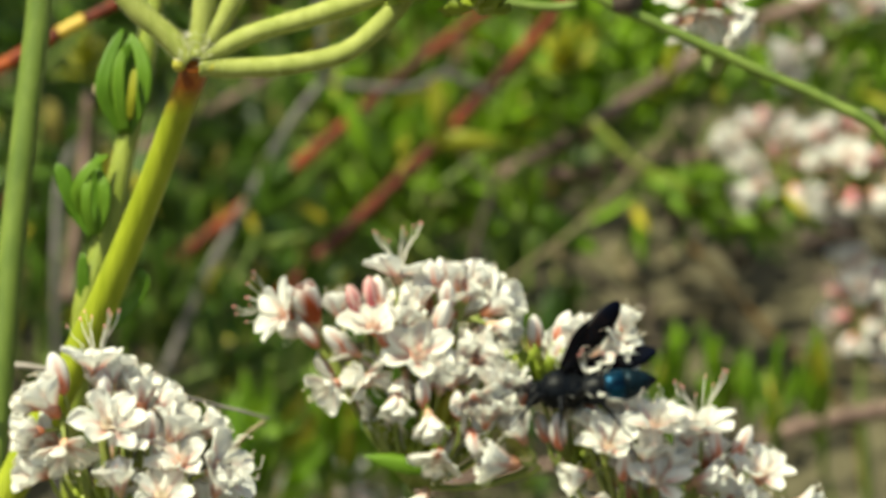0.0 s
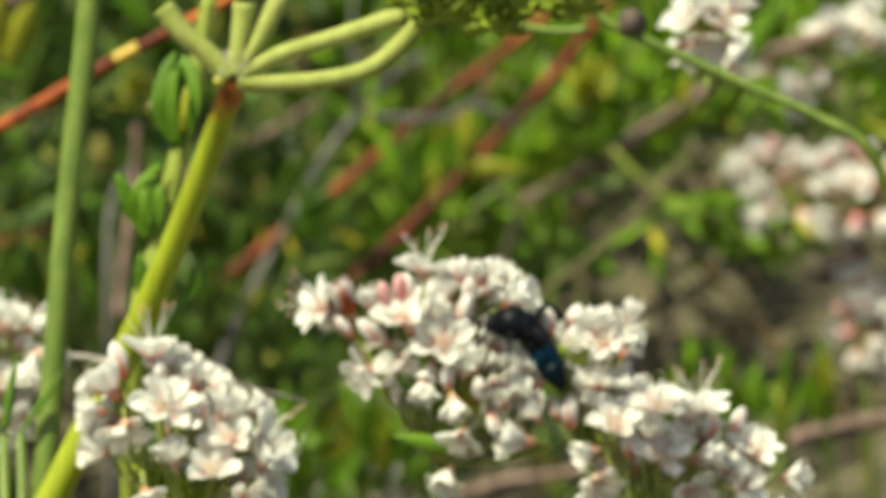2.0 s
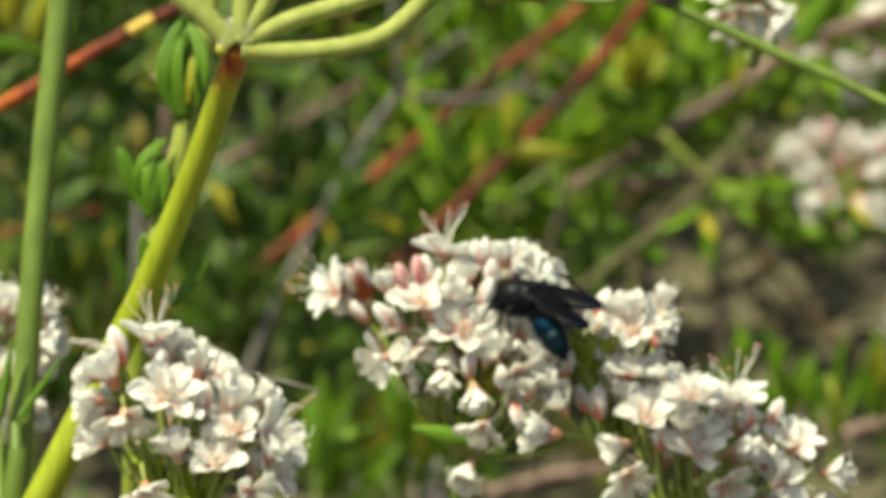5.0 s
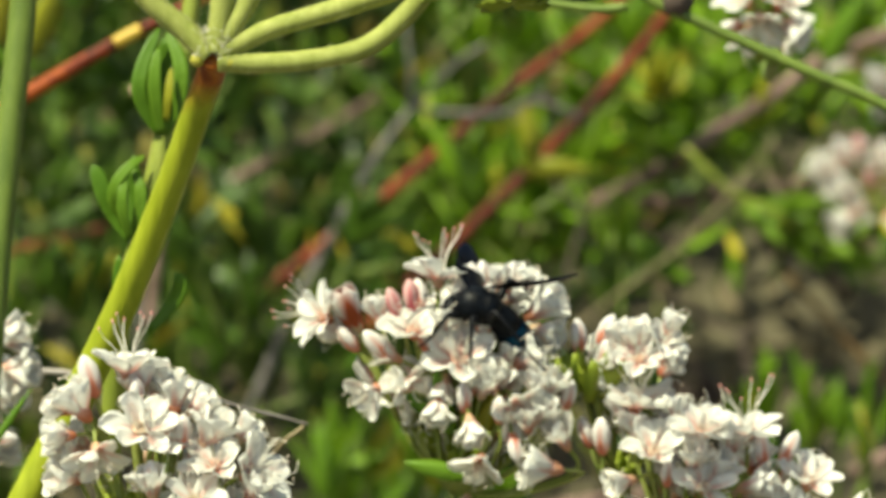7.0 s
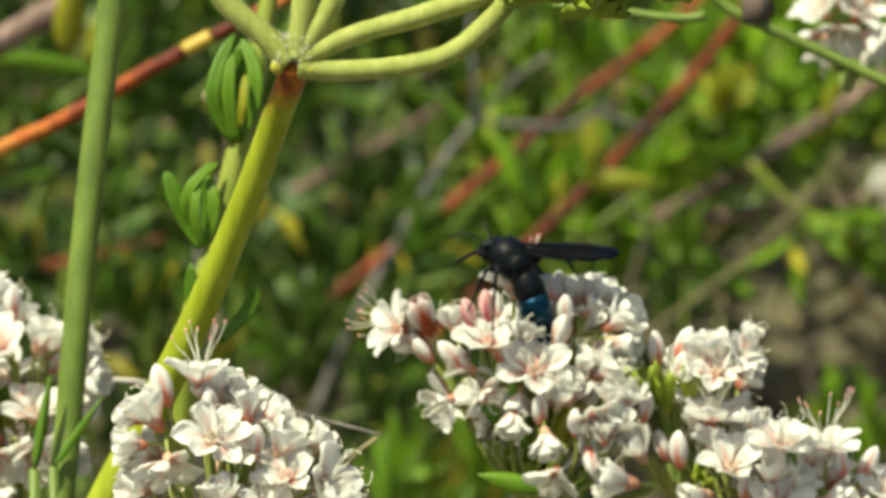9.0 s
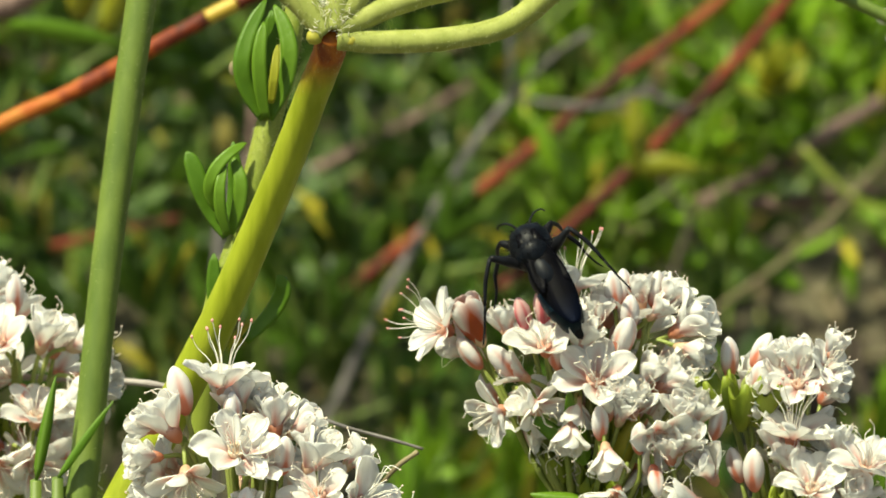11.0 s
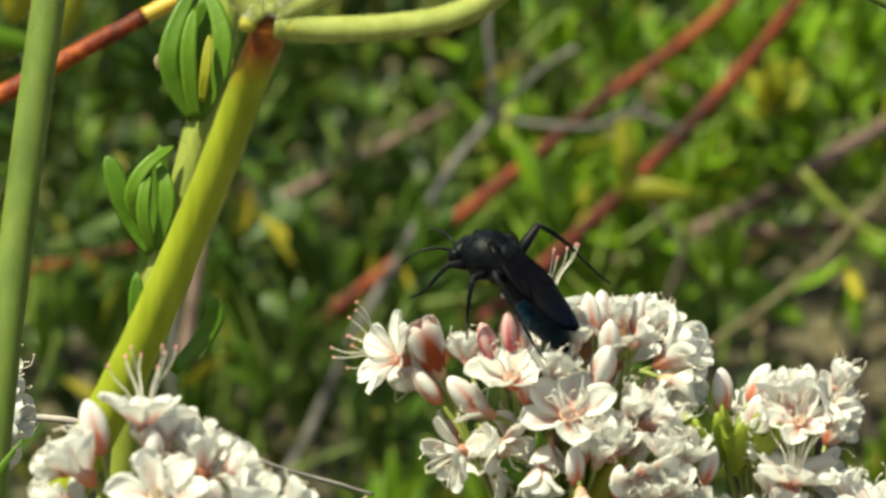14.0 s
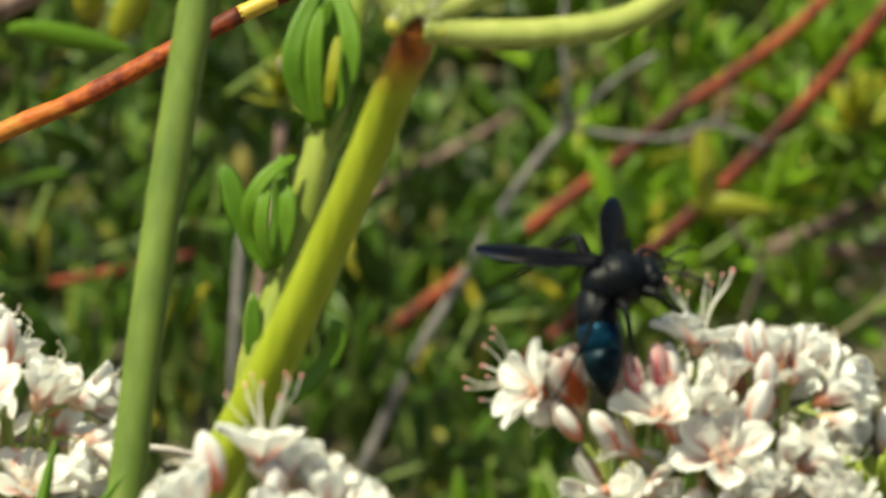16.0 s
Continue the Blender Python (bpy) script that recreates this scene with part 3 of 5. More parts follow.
def sprigs(owner, count, x, y, d, seed, face=(90, 35), leaves=(7, 12), size=(0.75, 1.05), spread=(12, 52), shapes=None):
    """Tufts strewn over a stretch of the shrub, as even as leaves grow."""
    r = random.Random(seed)
    made = []
    for _ in range(count):
        best, far = None, -1
        for _ in range(8):
            p = (r.uniform(*x), r.uniform(*y), r.uniform(*d))
            gap = min((math.hypot(p[0] - q[0], p[1] - q[1]) for q in made), default=99)
            if gap > far:
                best, far = p, gap
        made.append(best)
        a = radians(r.gauss(*face))
        sprig(owner, L(*best), D(math.cos(a), math.sin(a), r.uniform(-0.8, 0.25)), r.randint(*leaves), r.uniform(*size), r.random(), spread, shapes)


def single_leaf(owner, place, ang, tow, size, mesh, turn=0.0, name="large_leaf"):
    """One large leaf that stands out from the rest."""
    a = radians(ang)
    ax = D(math.cos(a) * (1 - tow * tow) ** 0.5, math.sin(a) * (1 - tow * tow) ** 0.5, -tow)
    side = D(0, 0.35, -1)
    side = (side - ax * side.dot(ax)).normalized()
    m = Matrix((side.cross(ax) * -1, side * -1, ax)).transposed()
    if m.determinant() < 0:
        m = Matrix((side.cross(ax), side * -1, ax)).transposed()
    part(name, mesh, owner, Matrix.Translation(L(*place) - owner.matrix_basis.translation) @ m.to_4x4() @ Matrix.Rotation(radians(turn), 4, "Z") @ Matrix.Scale(size, 4))


# red, orange and brown branches
ORANGE = thing("bare_branch", Vector((L(-62.2, 6.8, 200).x - 0.01, L(-62.2, 6.8, 200).y + 0.02, 0)), "bare orange-red branch with peeling bark and a yellow joint", "branch")
branch(ORANGE, [(-62.2, 6.8, 200), (-50.3, 12.9, 200), (-41.2, 17.6, 200), (-37.2, 19.4, 200), (-33, 21.7, 200), (-28.7, 24.2, 200), (-24.2, 26.7, 200)], [0.72, 0.78, 0.76, 0.70], BARK_ORANGE, "peeling orange-red bark", 2, 0.1, (20, -10), "branch")
branch(ORANGE, [(-24.4, 26.6, 200), (-22.9, 27.4, 200), (-21.7, 28, 200)], [0.70, 0.70, 0.70], TIP_YELLOW, "pale yellow young wood", 2, 0.06, None, "branch")
branch(ORANGE, [(-21.8, 27.9, 200), (-18.5, 29.6, 200), (-14, 31.9, 200), (-7.2, 35.5, 200)], [0.68, 0.62, 0.55], BARK_ORANGE, "peeling orange-red bark", 3, 0.1, None, "branch")
branch(SHRUBS["middle"], [(-19, 1.7, 765), (-15.4, 4.4, 765), (-6.4, 11.5, 765), (2.7, 18.4, 765), (11.7, 25.9, 765), (18.9, 32.1, 765), (26.1, 37.3, 765), (33.3, 43, 765), (40.5, 50.1, 765)], [0.99, 0.99, 0.93, 0.87], BARK_RED, "dark red bark", 3, 0.12, None, "branch")
branch(SHRUBS["middle"], [(-3.2, -3.8, 742), (4, 3.2, 742), (14.7, 13.2, 742), (22.8, 21.1, 742), (30, 28.4, 742), (39, 38.5, 742), (45.2, 46.8, 742)], [1.04, 0.99, 0.93], BARK_RED, "bright red bark", 4, 0.12, None, "branch")
branch(SHRUBS["middle"], [(10.6, 23.5, 890), (26.0, 32.8, 890), (39.4, 40.3, 890), (47.1, 45.0, 890)], [0.7, 0.64], BARK_BROWN, "", 5, 0.12, None, "branch")
branch(SHRUBS["left"], [(-23.8, 21.0, 890), (-15.5, 25.4, 890), (-8.2, 29.4, 890), (1.0, 35.2, 890)], [0.81, 0.7, 0.58], BARK_BROWN, "", 6, 0.12, None, "branch")
branch(SHRUBS["left"], [(-58.2, 8.5, 760), (-49.3, 10.6, 760), (-40.4, 12.7, 760)], [0.7, 0.58], BARK_RED, "", 7, 0.12, None, "branch")
branch(SHRUBS["right"], [(20.7, 11.1, 785), (27.9, 13.8, 785), (35.2, 17.3, 785), (41.5, 20.4, 785), (46.1, 22.4, 785)], [0.93, 1.1, 1.16, 1.04], BARK_BROWN, "flaking brown bark", 8, 0.3, None, "branch")
branch(SHRUBS["right"], [(27.8, 14.3, 785), (33.3, 15.6, 785), (42.3, 15.8, 785), (50.5, 16.7, 785), (57.8, 17.5, 785), (66.8, 18.3, 785), (80.2, 16.8, 785), (94.7, 16.5, 785)], [0.93, 1.1, 1.1, 1.16, 1.04], BARK_BROWN, "flaking brown bark", 9, 0.3, None, "branch")
branch(SHRUBS["right"], [(44.8, 22.7, 765), (50.3, 26.2, 765), (57.4, 30.5, 765), (65.5, 36.2, 765), (74.5, 39.7, 765), (83.4, 42.3, 765)], [1.04, 1.04, 0.93], BARK_BROWN, "", 10, 0.25, None, "branch")
branch(SHRUBS["right"], [(60.1, 5.3, 780), (66.3, -1.1, 780), (71.6, -7.5, 780), (78.7, -13.9, 780), (84.9, -22.1, 780), (86.6, -32.9, 780)], [0.52, 0.64, 0.58], STEM_RUST, "", 11, 0.12, None, "branch")
branch(SHRUBS["right"], [(45.1, 23.4, 745), (52.1, 16.7, 745), (59.6, 13.2, 745)], [0.46, 0.46, 0.35], STEM_YELLOW, "", 12, 0.12, None, "branch")
branch(SHRUBS["low"], [(65.7, -23.4, 660), (70.8, -21.2, 660), (84.3, -18.6, 660), (92.8, -17.5, 660)], [1.04, 1.28, 1.28], BARK_BROWN, "", 13, 0.3, None, "branch")
branch(SHRUBS["low"], [(16.7, -30.0, 660), (25.2, -27.6, 660), (33.6, -26.4, 660), (42.1, -25.2, 660)], [0.81, 0.87, 0.7], BARK_BROWN, "", 14, 0.2, None, "branch")
branch(SHRUBS["left"], [(-30.4, -2.3, 600), (-29.5, 5.8, 600), (-28.1, 16.4, 600), (-27.4, 26.5, 600)], [0.81, 0.75, 0.58], BARK_BROWN, "pinkish hairy stem", 15, 0.12, None, "branch")
branch(SHRUBS["left"], [(-76.8, -50.1, 760), (-75.1, -23.4, 760), (-76.1, 3.4, 760)], [2.55, 1.86, 1.39], BARK_BROWN, "woody base of the shrub", 60, 0.3, (10, 0), "trunk")
branch(SHRUBS["middle"], [(8.9, -61.4, 800), (10.6, -32.3, 800), (9.6, -3.1, 800)], [2.55, 1.86, 1.39], BARK_BROWN, "woody base of the shrub", 60, 0.3, (10, 0), "trunk")
branch(SHRUBS["right"], [(101.8, -62.6, 800), (103.7, -23.0, 800), (102.8, 16.6, 800)], [2.55, 1.86, 1.39], BARK_BROWN, "woody base of the shrub", 60, 0.3, (10, 0), "trunk")
branch(SHRUBS["low"], [(9.5, -65.3, 660), (11.0, -48.4, 660), (10.0, -31.6, 660)], [2.55, 1.86, 1.39], BARK_BROWN, "woody base of the shrub", 60, 0.3, (10, 0), "trunk")
# dead twigs
grey_twig = thing("dead_twig", L(-23.5, -23.5, 720), "grey dead twig that forks among the leaves", "twig", "dead twigs")
branch(grey_twig, [(-23.5, -23.5, 720), (-17.2, -10.5, 720), (-12.7, -0.1, 720), (-6.5, 11.2, 720), (-0.2, 22.4, 720), (5.1, 29.3, 720)], [0.7, 0.7, 0.64, 0.58], TWIG_GREY, "", 21, 0.25, (20, -10), "stem")
branch(grey_twig, [(5.1, 29.3, 720), (11.2, 28.4, 720), (18.2, 28.3, 720), (22.6, 30.0, 720), (29.5, 27.7, 720)], [0.46, 0.41, 0.35], TWIG_GREY, "", 22, 0.25, None, "side_twig")
branch(grey_twig, [(5.1, 29.3, 720), (5.0, 34.6, 720), (4.4, 40.7, 720), (4.9, 48.5, 720)], [0.46, 0.41, 0.35], TWIG_GREY, "", 23, 0.25, None, "side_twig")
branch(grey_twig, [(5.6, 29.8, 720), (11.3, 35.4, 720), (15.7, 38.3, 720)], [0.41, 0.35], TWIG_GREY, "", 24, 0.25, None, "side_twig")
branch(grey_twig, [(22.6, 29.8, 720), (24.3, 31.7, 720)], [0.35, 0.29], TWIG_GREY, "", 25, 0.2, None, "side_twig")
straight_twig = thing("dead_twig", L(26.8, -5, 740), "straight grey dead twig leaning over the sand", "twig", "dead twigs")
branch(straight_twig, [(26.8, -5.0, 725), (32.2, 0.2, 725), (41.1, 6.7, 725), (46.4, 11.5, 725), (51.8, 17.2, 725), (57.6, 24.1, 725)], [0.30, 0.30, 0.32, 0.24], STRAW, "", 26, 0.25, (20, -10), "stem")
forked_twig = thing("dead_twig", L(55.9, -21.5, 760), "dark forked dead twig over the sand", "twig", "dead twigs")
branch(forked_twig, [(55.9, -21.5, 760), (55.1, -14.3, 760), (54.3, -9.0, 760), (53.2, -4.1, 760)], [0.46, 0.44, 0.41], TWIG_DARK, "", 27, 0.25, (10, 0), "stem")
branch(forked_twig, [(53.2, -4.1, 760), (47.7, -1.8, 760), (45.5, 0.0, 760), (42.4, 1.4, 760)], [0.35, 0.32, 0.23], TWIG_DARK, "", 28, 0.2, None, "side_twig")
branch(forked_twig, [(53.2, -4.1, 760), (54.8, -3.2, 760), (56.8, -2.4, 760)], [0.32, 0.23], TWIG_DARK, "", 29, 0.2, None, "side_twig")
branch(forked_twig, [(47.7, -1.8, 760), (46.6, 0.5, 760)], [0.26, 0.19], TWIG_DARK, "", 30, 0.2, None, "side_twig")
bent_twig = thing("dead_twig", L(-32.3, 1, 620), "bent grey dead twig beside a leafy stem", "twig", "dead twigs")
branch(bent_twig, [(-32.3, 1.0, 620), (-32.1, 8.4, 620), (-31.6, 14.1, 620), (-29.6, 19.1, 620), (-27.7, 20.3, 620)], [0.58, 0.58, 0.46], TWIG_GREY, "", 31, 0.25, (10, 0), "stem")
low_twig = thing("dead_twig", L(7.5, -28.2, 660), "thin dark dead twig under the leaves", "twig", "dead twigs")
branch(low_twig, [(7.5, -28.2, 660), (8.4, -23.1, 660), (10.1, -20.6, 660), (12.7, -18.1, 660)], [0.41, 0.35, 0.29], TWIG_DARK, "", 32, 0.25, (10, 0), "stem")
branch(low_twig, [(8.8, -23.1, 660), (6.7, -23.1, 660), (4.2, -24.3, 660)], [0.29, 0.23], TWIG_DARK, "", 33, 0.2, None, "side_twig")
dark_twig = thing("dead_twig", L(26.9, 2, 740), "dark knobbly twig among green leaves", "twig", "dead twigs")
branch(dark_twig, [(26.9, 2.0, 740), (28.3, 8.2, 740), (29.7, 13.5, 740), (26.2, 17.9, 740), (24.5, 20.6, 740)], [0.41, 0.37, 0.32], TWIG_DARK, "", 34, 0.25, (10, 0), "stem")
# tufts of leaves
sprigs(SHRUBS["right"], 39, (33, 58), (19, 42), (770, 850), 41, (85, 35), (8, 13), (0.94, 1.31), (12, 52))
sprigs(SHRUBS["middle"], 27, (19, 37), (5, 20), (750, 830), 42, (85, 40), (8, 12), (0.94, 1.31), (12, 52))
sprigs(SHRUBS["middle"], 21, (6, 22), (4, 27), (770, 850), 43, (95, 35), (7, 11), (0.94, 1.31), (12, 52))
# the left shrub's tufts take the leaves with shade in their colour
sprigs(SHRUBS["left"], 30, (-42, -15), (-12, 7), (660, 800), 44, (92, 14), (7, 11), (0.88, 1.25), (5, 30), SHADED_LEAVES)
sprigs(SHRUBS["left"], 24, (-16, 5), (-18, 8), (700, 840), 45, (80, 30), (7, 12), (0.94, 1.31), (12, 52), SHADED_LEAVES)
sprigs(SHRUBS["left"], 24, (-63, -24), (8, 48), (660, 840), 46, (90, 45), (6, 10), (1.0, 1.5), (12, 60), SHADED_LEAVES)
sprigs(SHRUBS["left"], 18, (-28, 5), (9, 38), (840, 900), 47, (90, 50), (5, 9), (0.94, 1.31), (12, 52), SHADED_LEAVES)
sprigs(SHRUBS["right"], 24, (58, 102), (24, 39), (780, 880), 48, (100, 40), (6, 10), (1.0, 1.38), (15, 60))
sprigs(SHRUBS["right"], 12, (50, 76), (10, 17), (760, 820), 49, (-40, 40), (5, 8), (0.94, 1.31), (12, 52))
sprigs(SHRUBS["right"], 18, (55, 108), (41, 55), (800, 900), 50, (90, 45), (6, 10), (0.94, 1.31), (12, 52))
sprigs(SHRUBS["middle"], 21, (5, 49), (39, 56), (860, 940), 51, (90, 40), (6, 10), (0.94, 1.31), (12, 52))
sprigs(SHRUBS["low"], 14, (48, 76), (-26, -16), (630, 690), 52, (88, 8), (4, 7), (1.06, 1.56), (3, 16))
sprigs(SHRUBS["low"], 14, (-10, 15), (-32, -23), (620, 700), 53, (80, 22), (6, 9), (1.0, 1.38), (8, 35))
sprigs(SHRUBS["low"], 8, (-2, 13), (-19, -14), (700, 740), 54, (-10, 40), (4, 7), (1.0, 1.38), (12, 52))
sprigs(SHRUBS["left"], 12, (-66, -42), (-21, 2), (680, 800), 55, (92, 18), (6, 9), (1.0, 1.38), (5, 30), SHADED_LEAVES)
# single large leaves
single_leaf(SHRUBS["middle"], (22.9, 20.4, 724), 98, 0.2, 1.14, YELLOW_LEAF, 0)
single_leaf(SHRUBS["middle"], (20.8, 20.3, 730), -3, 0.2, 1.2, YELLOW_LEAF, 40)
single_leaf(SHRUBS["middle"], (14.6, 15.8, 730), 118, 0.2, 1.5, BROAD_LEAF, 20)
single_leaf(SHRUBS["right"], (56.2, 29.6, 750), 75, 0.3, 0.72, YELLOW_LEAF, 0)
single_leaf(SHRUBS["right"], (36.5, 10.9, 770), -35, 0.3, 1.44, BROAD_LEAF, 0)
single_leaf(SHRUBS["right"], (55.1, 26.4, 770), 50, 0.2, 0.96, YELLOW_LEAF, 60)
single_leaf(SHRUBS["left"], (-46.2, 34.5, 600), 65, 0.3, 1.32, YELLOW_LEAF, 30)
single_leaf(SHRUBS["left"], (-43.1, 31.4, 400), 80, 0.55, 1.2, YELLOW_LEAF, 0)
sprig(SHRUBS["middle"], L(41.0, 30.0, 760), D(0.1, 1, -0.5), 14, 0.8, 78, (8, 60), [YELLOW_LEAF])
single_leaf(SHRUBS["left"], (-51.3, 31.1, 430), -15, 0.2, 1.56, SHOOT_LEAVES[1], 80)
single_leaf(SHRUBS["left"], (-22.3, 34.2, 400), 115, 0.2, 1.68, BROAD_LEAF, 30)
single_leaf(SHRUBS["left"], (1.0, -17.3, 720), 20, 0.3, 0.96, YELLOW_LEAF, 0)
single_leaf(SHRUBS["middle"], (16.4, 26.4, 800), 10, 0.2, 0.96, YELLOW_LEAF, 70)
single_leaf(SHRUBS["right"], (66.0, 35.9, 760), 60, 0.3, 1.44, BROAD_LEAF, 0)
single_leaf(SHRUBS["right"], (59.6, 17.1, 790), -35, 0.2, 1.08, BROAD_LEAF, 0)
sprig(SHRUBS["left"], L(-27.4, 27.8, 600), D(0, 1, -0.3), 26, 0.5, 77, (5, 75), [YELLOW_LEAF])
branch(SHRUBS["left"], [(-60.7, 28.5, 400), (-54.0, 31.1, 400), (-47.4, 34.4, 400), (-40.1, 39.0, 400), (-34.8, 42.9, 400)], [1.39, 1.51, 1.39], BARK_BROWN, "", 71, 0.2, None, "branch")


def far_foliage(name, count, x, y, d, seed, label, size=(0.9, 1.7), up=0.6, mat=None):
    """The leaves deeper in the shrub, too many to tell apart."""
    r = random.Random(seed)
    shapes = [blade_data(8 * MM, (1.4 + 0.25 * k) * MM, 0.2 * MM, 0.1, 0.1 * k, 0.1, rows=4, blunt=0.9) for k in range(4)]
    verts, faces = [], []
    for _ in range(count):
        hub = L(r.uniform(*x), r.uniform(*y), r.uniform(*d))
        if hub.z < 0.004:
            hub.z = 0.004 + r.random() * 0.02
        lean = D(r.uniform(-0.7, 0.7), up + r.random() * 0.6, r.uniform(-0.6, 0.5))
        for i in range(r.randint(5, 9)):
            ax = (lean + Vector((r.uniform(-1, 1), r.uniform(-1, 1), r.uniform(-1, 1))) * 0.55).normalized()
            t = Matrix.Translation(hub) @ turned(ax, r.random() * 6.28) @ Matrix.Scale(r.uniform(*size), 4)
            lv, lf = shapes[i % 4]
            n0 = len(verts)
            verts += [t @ v for v in lv]
            faces += [tuple(n0 + k for k in f) for f in lf]
    tagged(new(name, link_mesh(name, verts, faces, mat or LEAF_FAR)), label, "foliage", kind="stuff")


def far_leaf_material():
    m, n, l, b = nodes_of("inner_leaf")
    rnd = n.new("ShaderNodeNewGeometry").outputs["Random Per Island"]
    fine = noise_of(n, l, 600, 3)
    c = ramp(n, l, rnd, [(0.0, (0.010, 0.028, 0.003)), (0.5, (0.050, 0.112, 0.006)), (0.84, (0.15, 0.26, 0.014)), (0.93, (0.36, 0.32, 0.06)), (1.0, (0.16, 0.07, 0.04))])
    c = mixed(n, l, calc(n, l, "MULTIPLY", fine, 0.4), c, (0.05, 0.11, 0.02))
    l.new(c, b.inputs["Base Color"])
    b.inputs["Roughness"].default_value = 0.4
    let_through(m, n, l, b, c, 0.25)
    return m


LEAF_FAR = far_leaf_material()
far_foliage("inner_foliage", 1700, (-125, 50), (-50, 120), (960, 1300), 31, "dense green leaves deeper in the shrub")
# added out of view, only to cast dappled shade on the left
far_foliage("shading_foliage", 420, (-230, -25), (76, 150), (560, 950), 36, "unseen leaves added above the view to shade the left shrub", (0.9, 1.5))
far_foliage("inner_foliage", 650, (42, 175), (27, 120), (960, 1300), 32, "dense green leaves deeper in the shrub")
far_foliage("far_foliage", 420, (-170, 230), (30, 150), (1300, 1800), 33, "green undergrowth far behind the shrub", (1.0, 1.8))
far_foliage("dry_undergrowth", 30, (42, 160), (-30, 20), (1000, 1400), 34, "dry brown undergrowth on the sand", (0.8, 2.2), 0.2, TWIG_DARK)
far_foliage("dry_undergrowth", 45, (42, 160), (-50, 20), (1000, 1400), 35, "dry pale straw on the sand", (0.8, 2.2), 0.2, STRAW)

# ---- flower heads ----
MAIN_HEAD = flower_head("dense white buckwheat flower head with pink buds under a wasp", (8.1, -4.5), [(-1.9, -1.1, "l", 155, 0.4, 1), (0.5, -1.8, "s", 115, 0.25, 1), (0.5, -3.7, "b", 128, 0.1, 0.95), (3, -4.2, "b", 133, 0.3, 1.05), (2.5, -1.4, "h", 105, 0.1, 0.8), (3.9, -0.9, "p", 108, 0.3, 0.95), (5.1, -0.5, "p", 95, 0.2, 1), (5.8, -0.5, "b", 95, 0.05, 0.95), (5.3, -2.5, "o", 105, 0.6, 0.95), (7.7, -2.4, "h", 75, 0.45, 0.95), (9, -0.5, "h", 80, 0.1, 0.75), (10.7, -2.7, "b", 75, 0.5, 1.15), (8.9, -4.9, "o", 85, 0.8, 1.08), (7.6, -6, "h", -95, 0.35, 0.8), (4.4, -6.3, "o", -40, 0.55, 0.75), (2.2, -6.8, "o", 205, 0.45, 0.85), (11.7, -7.1, "h", 82, 0.55, 0.85), (12.3, -4.9, "h", 55, 0.25, 0.85), (13.6, -5.2, "h", 35, 0.25, 1.1), (13.5, -8.3, "o", -55, 0.75, 0.9), (15.6, -7.8, "h", 100, 0.5, 0.9), (9.3, -8.8, "b", 92, 0.3, 0.9), (10.3, 0.8, "b", 97, 0.1, 0.95), (11, 1.1, "b", 92, 0, 0.9), (11.4, -0.8, "b", 88, 0.35, 0.95), (12.3, 0.9, "h", 95, 0.1, 0.8), (13.1, 1, "b", 80, 0, 0.9), (13.8, 0.8, "h", 58, 0.15, 0.85), (13, 0.1, "h", 45, 0.3, 0.7), (14.8, -1, "h", 30, 0.3, 1.1), (15.1, -2.1, "h", -12, 0.3, 0.9), (3.9, -4.5, "h", 150, 0.1, 0.75), (6.2, -3.7, "b", 100, 0.2, 0.9), (10.7, -7.6, "h", 75, 0.5, 0.8), (7.3, 1.8, "l", 88, 0.12, 0.98), (10.6, -12.6, "o", -110, 0.35, 0.85), (16.9, -13.7, "h", 172, 0.25, 1.1), (17.7, -11.8, "h", 120, 0.4, 0.9), (15.1, -9.7, "h", 60, 0.5, 0.85), (13.2, -10.8, "b", -80, 0.3, 0.85), (9.9, -7.2, "h", 85, 0.5, 0.85), (11.2, -6.6, "h", 75, 0.55, 0.85), (16.4, -7.6, "h", 65, 0.5, 0.85), (7.2, -7.7, "h", -100, 0.3, 0.8), (17.6, -8.7, "b", 75, 0.3, 0.9), (14.5, -10.4, "h", 100, 0.5, 0.85), (12.2, -9.8, "b", 90, 0.4, 0.85), (4.7, -7, "h", 150, 0.4, 0.75), (9.7, -9.4, "h", -80, 0.5, 0.8)],
            0, 101, fill=30)
single_leaf(MAIN_HEAD, (10.3, -14.0, -1), 165, 0.25, 0.75, SHOOT_LEAVES[1], 20, "leaf")
single_leaf(MAIN_HEAD, (7.8, -9.6, -1), 140, 0.25, 0.6, SHOOT_LEAVES[1], 20, "leaf")
single_leaf(MAIN_HEAD, (8.3, -10.8, -1), 100, 0.25, 0.7, SHOOT_LEAVES[1], 20, "leaf")
single_leaf(MAIN_HEAD, (10.6, -11.3, -1), 70, 0.25, 0.6, SHOOT_LEAVES[1], 20, "leaf")
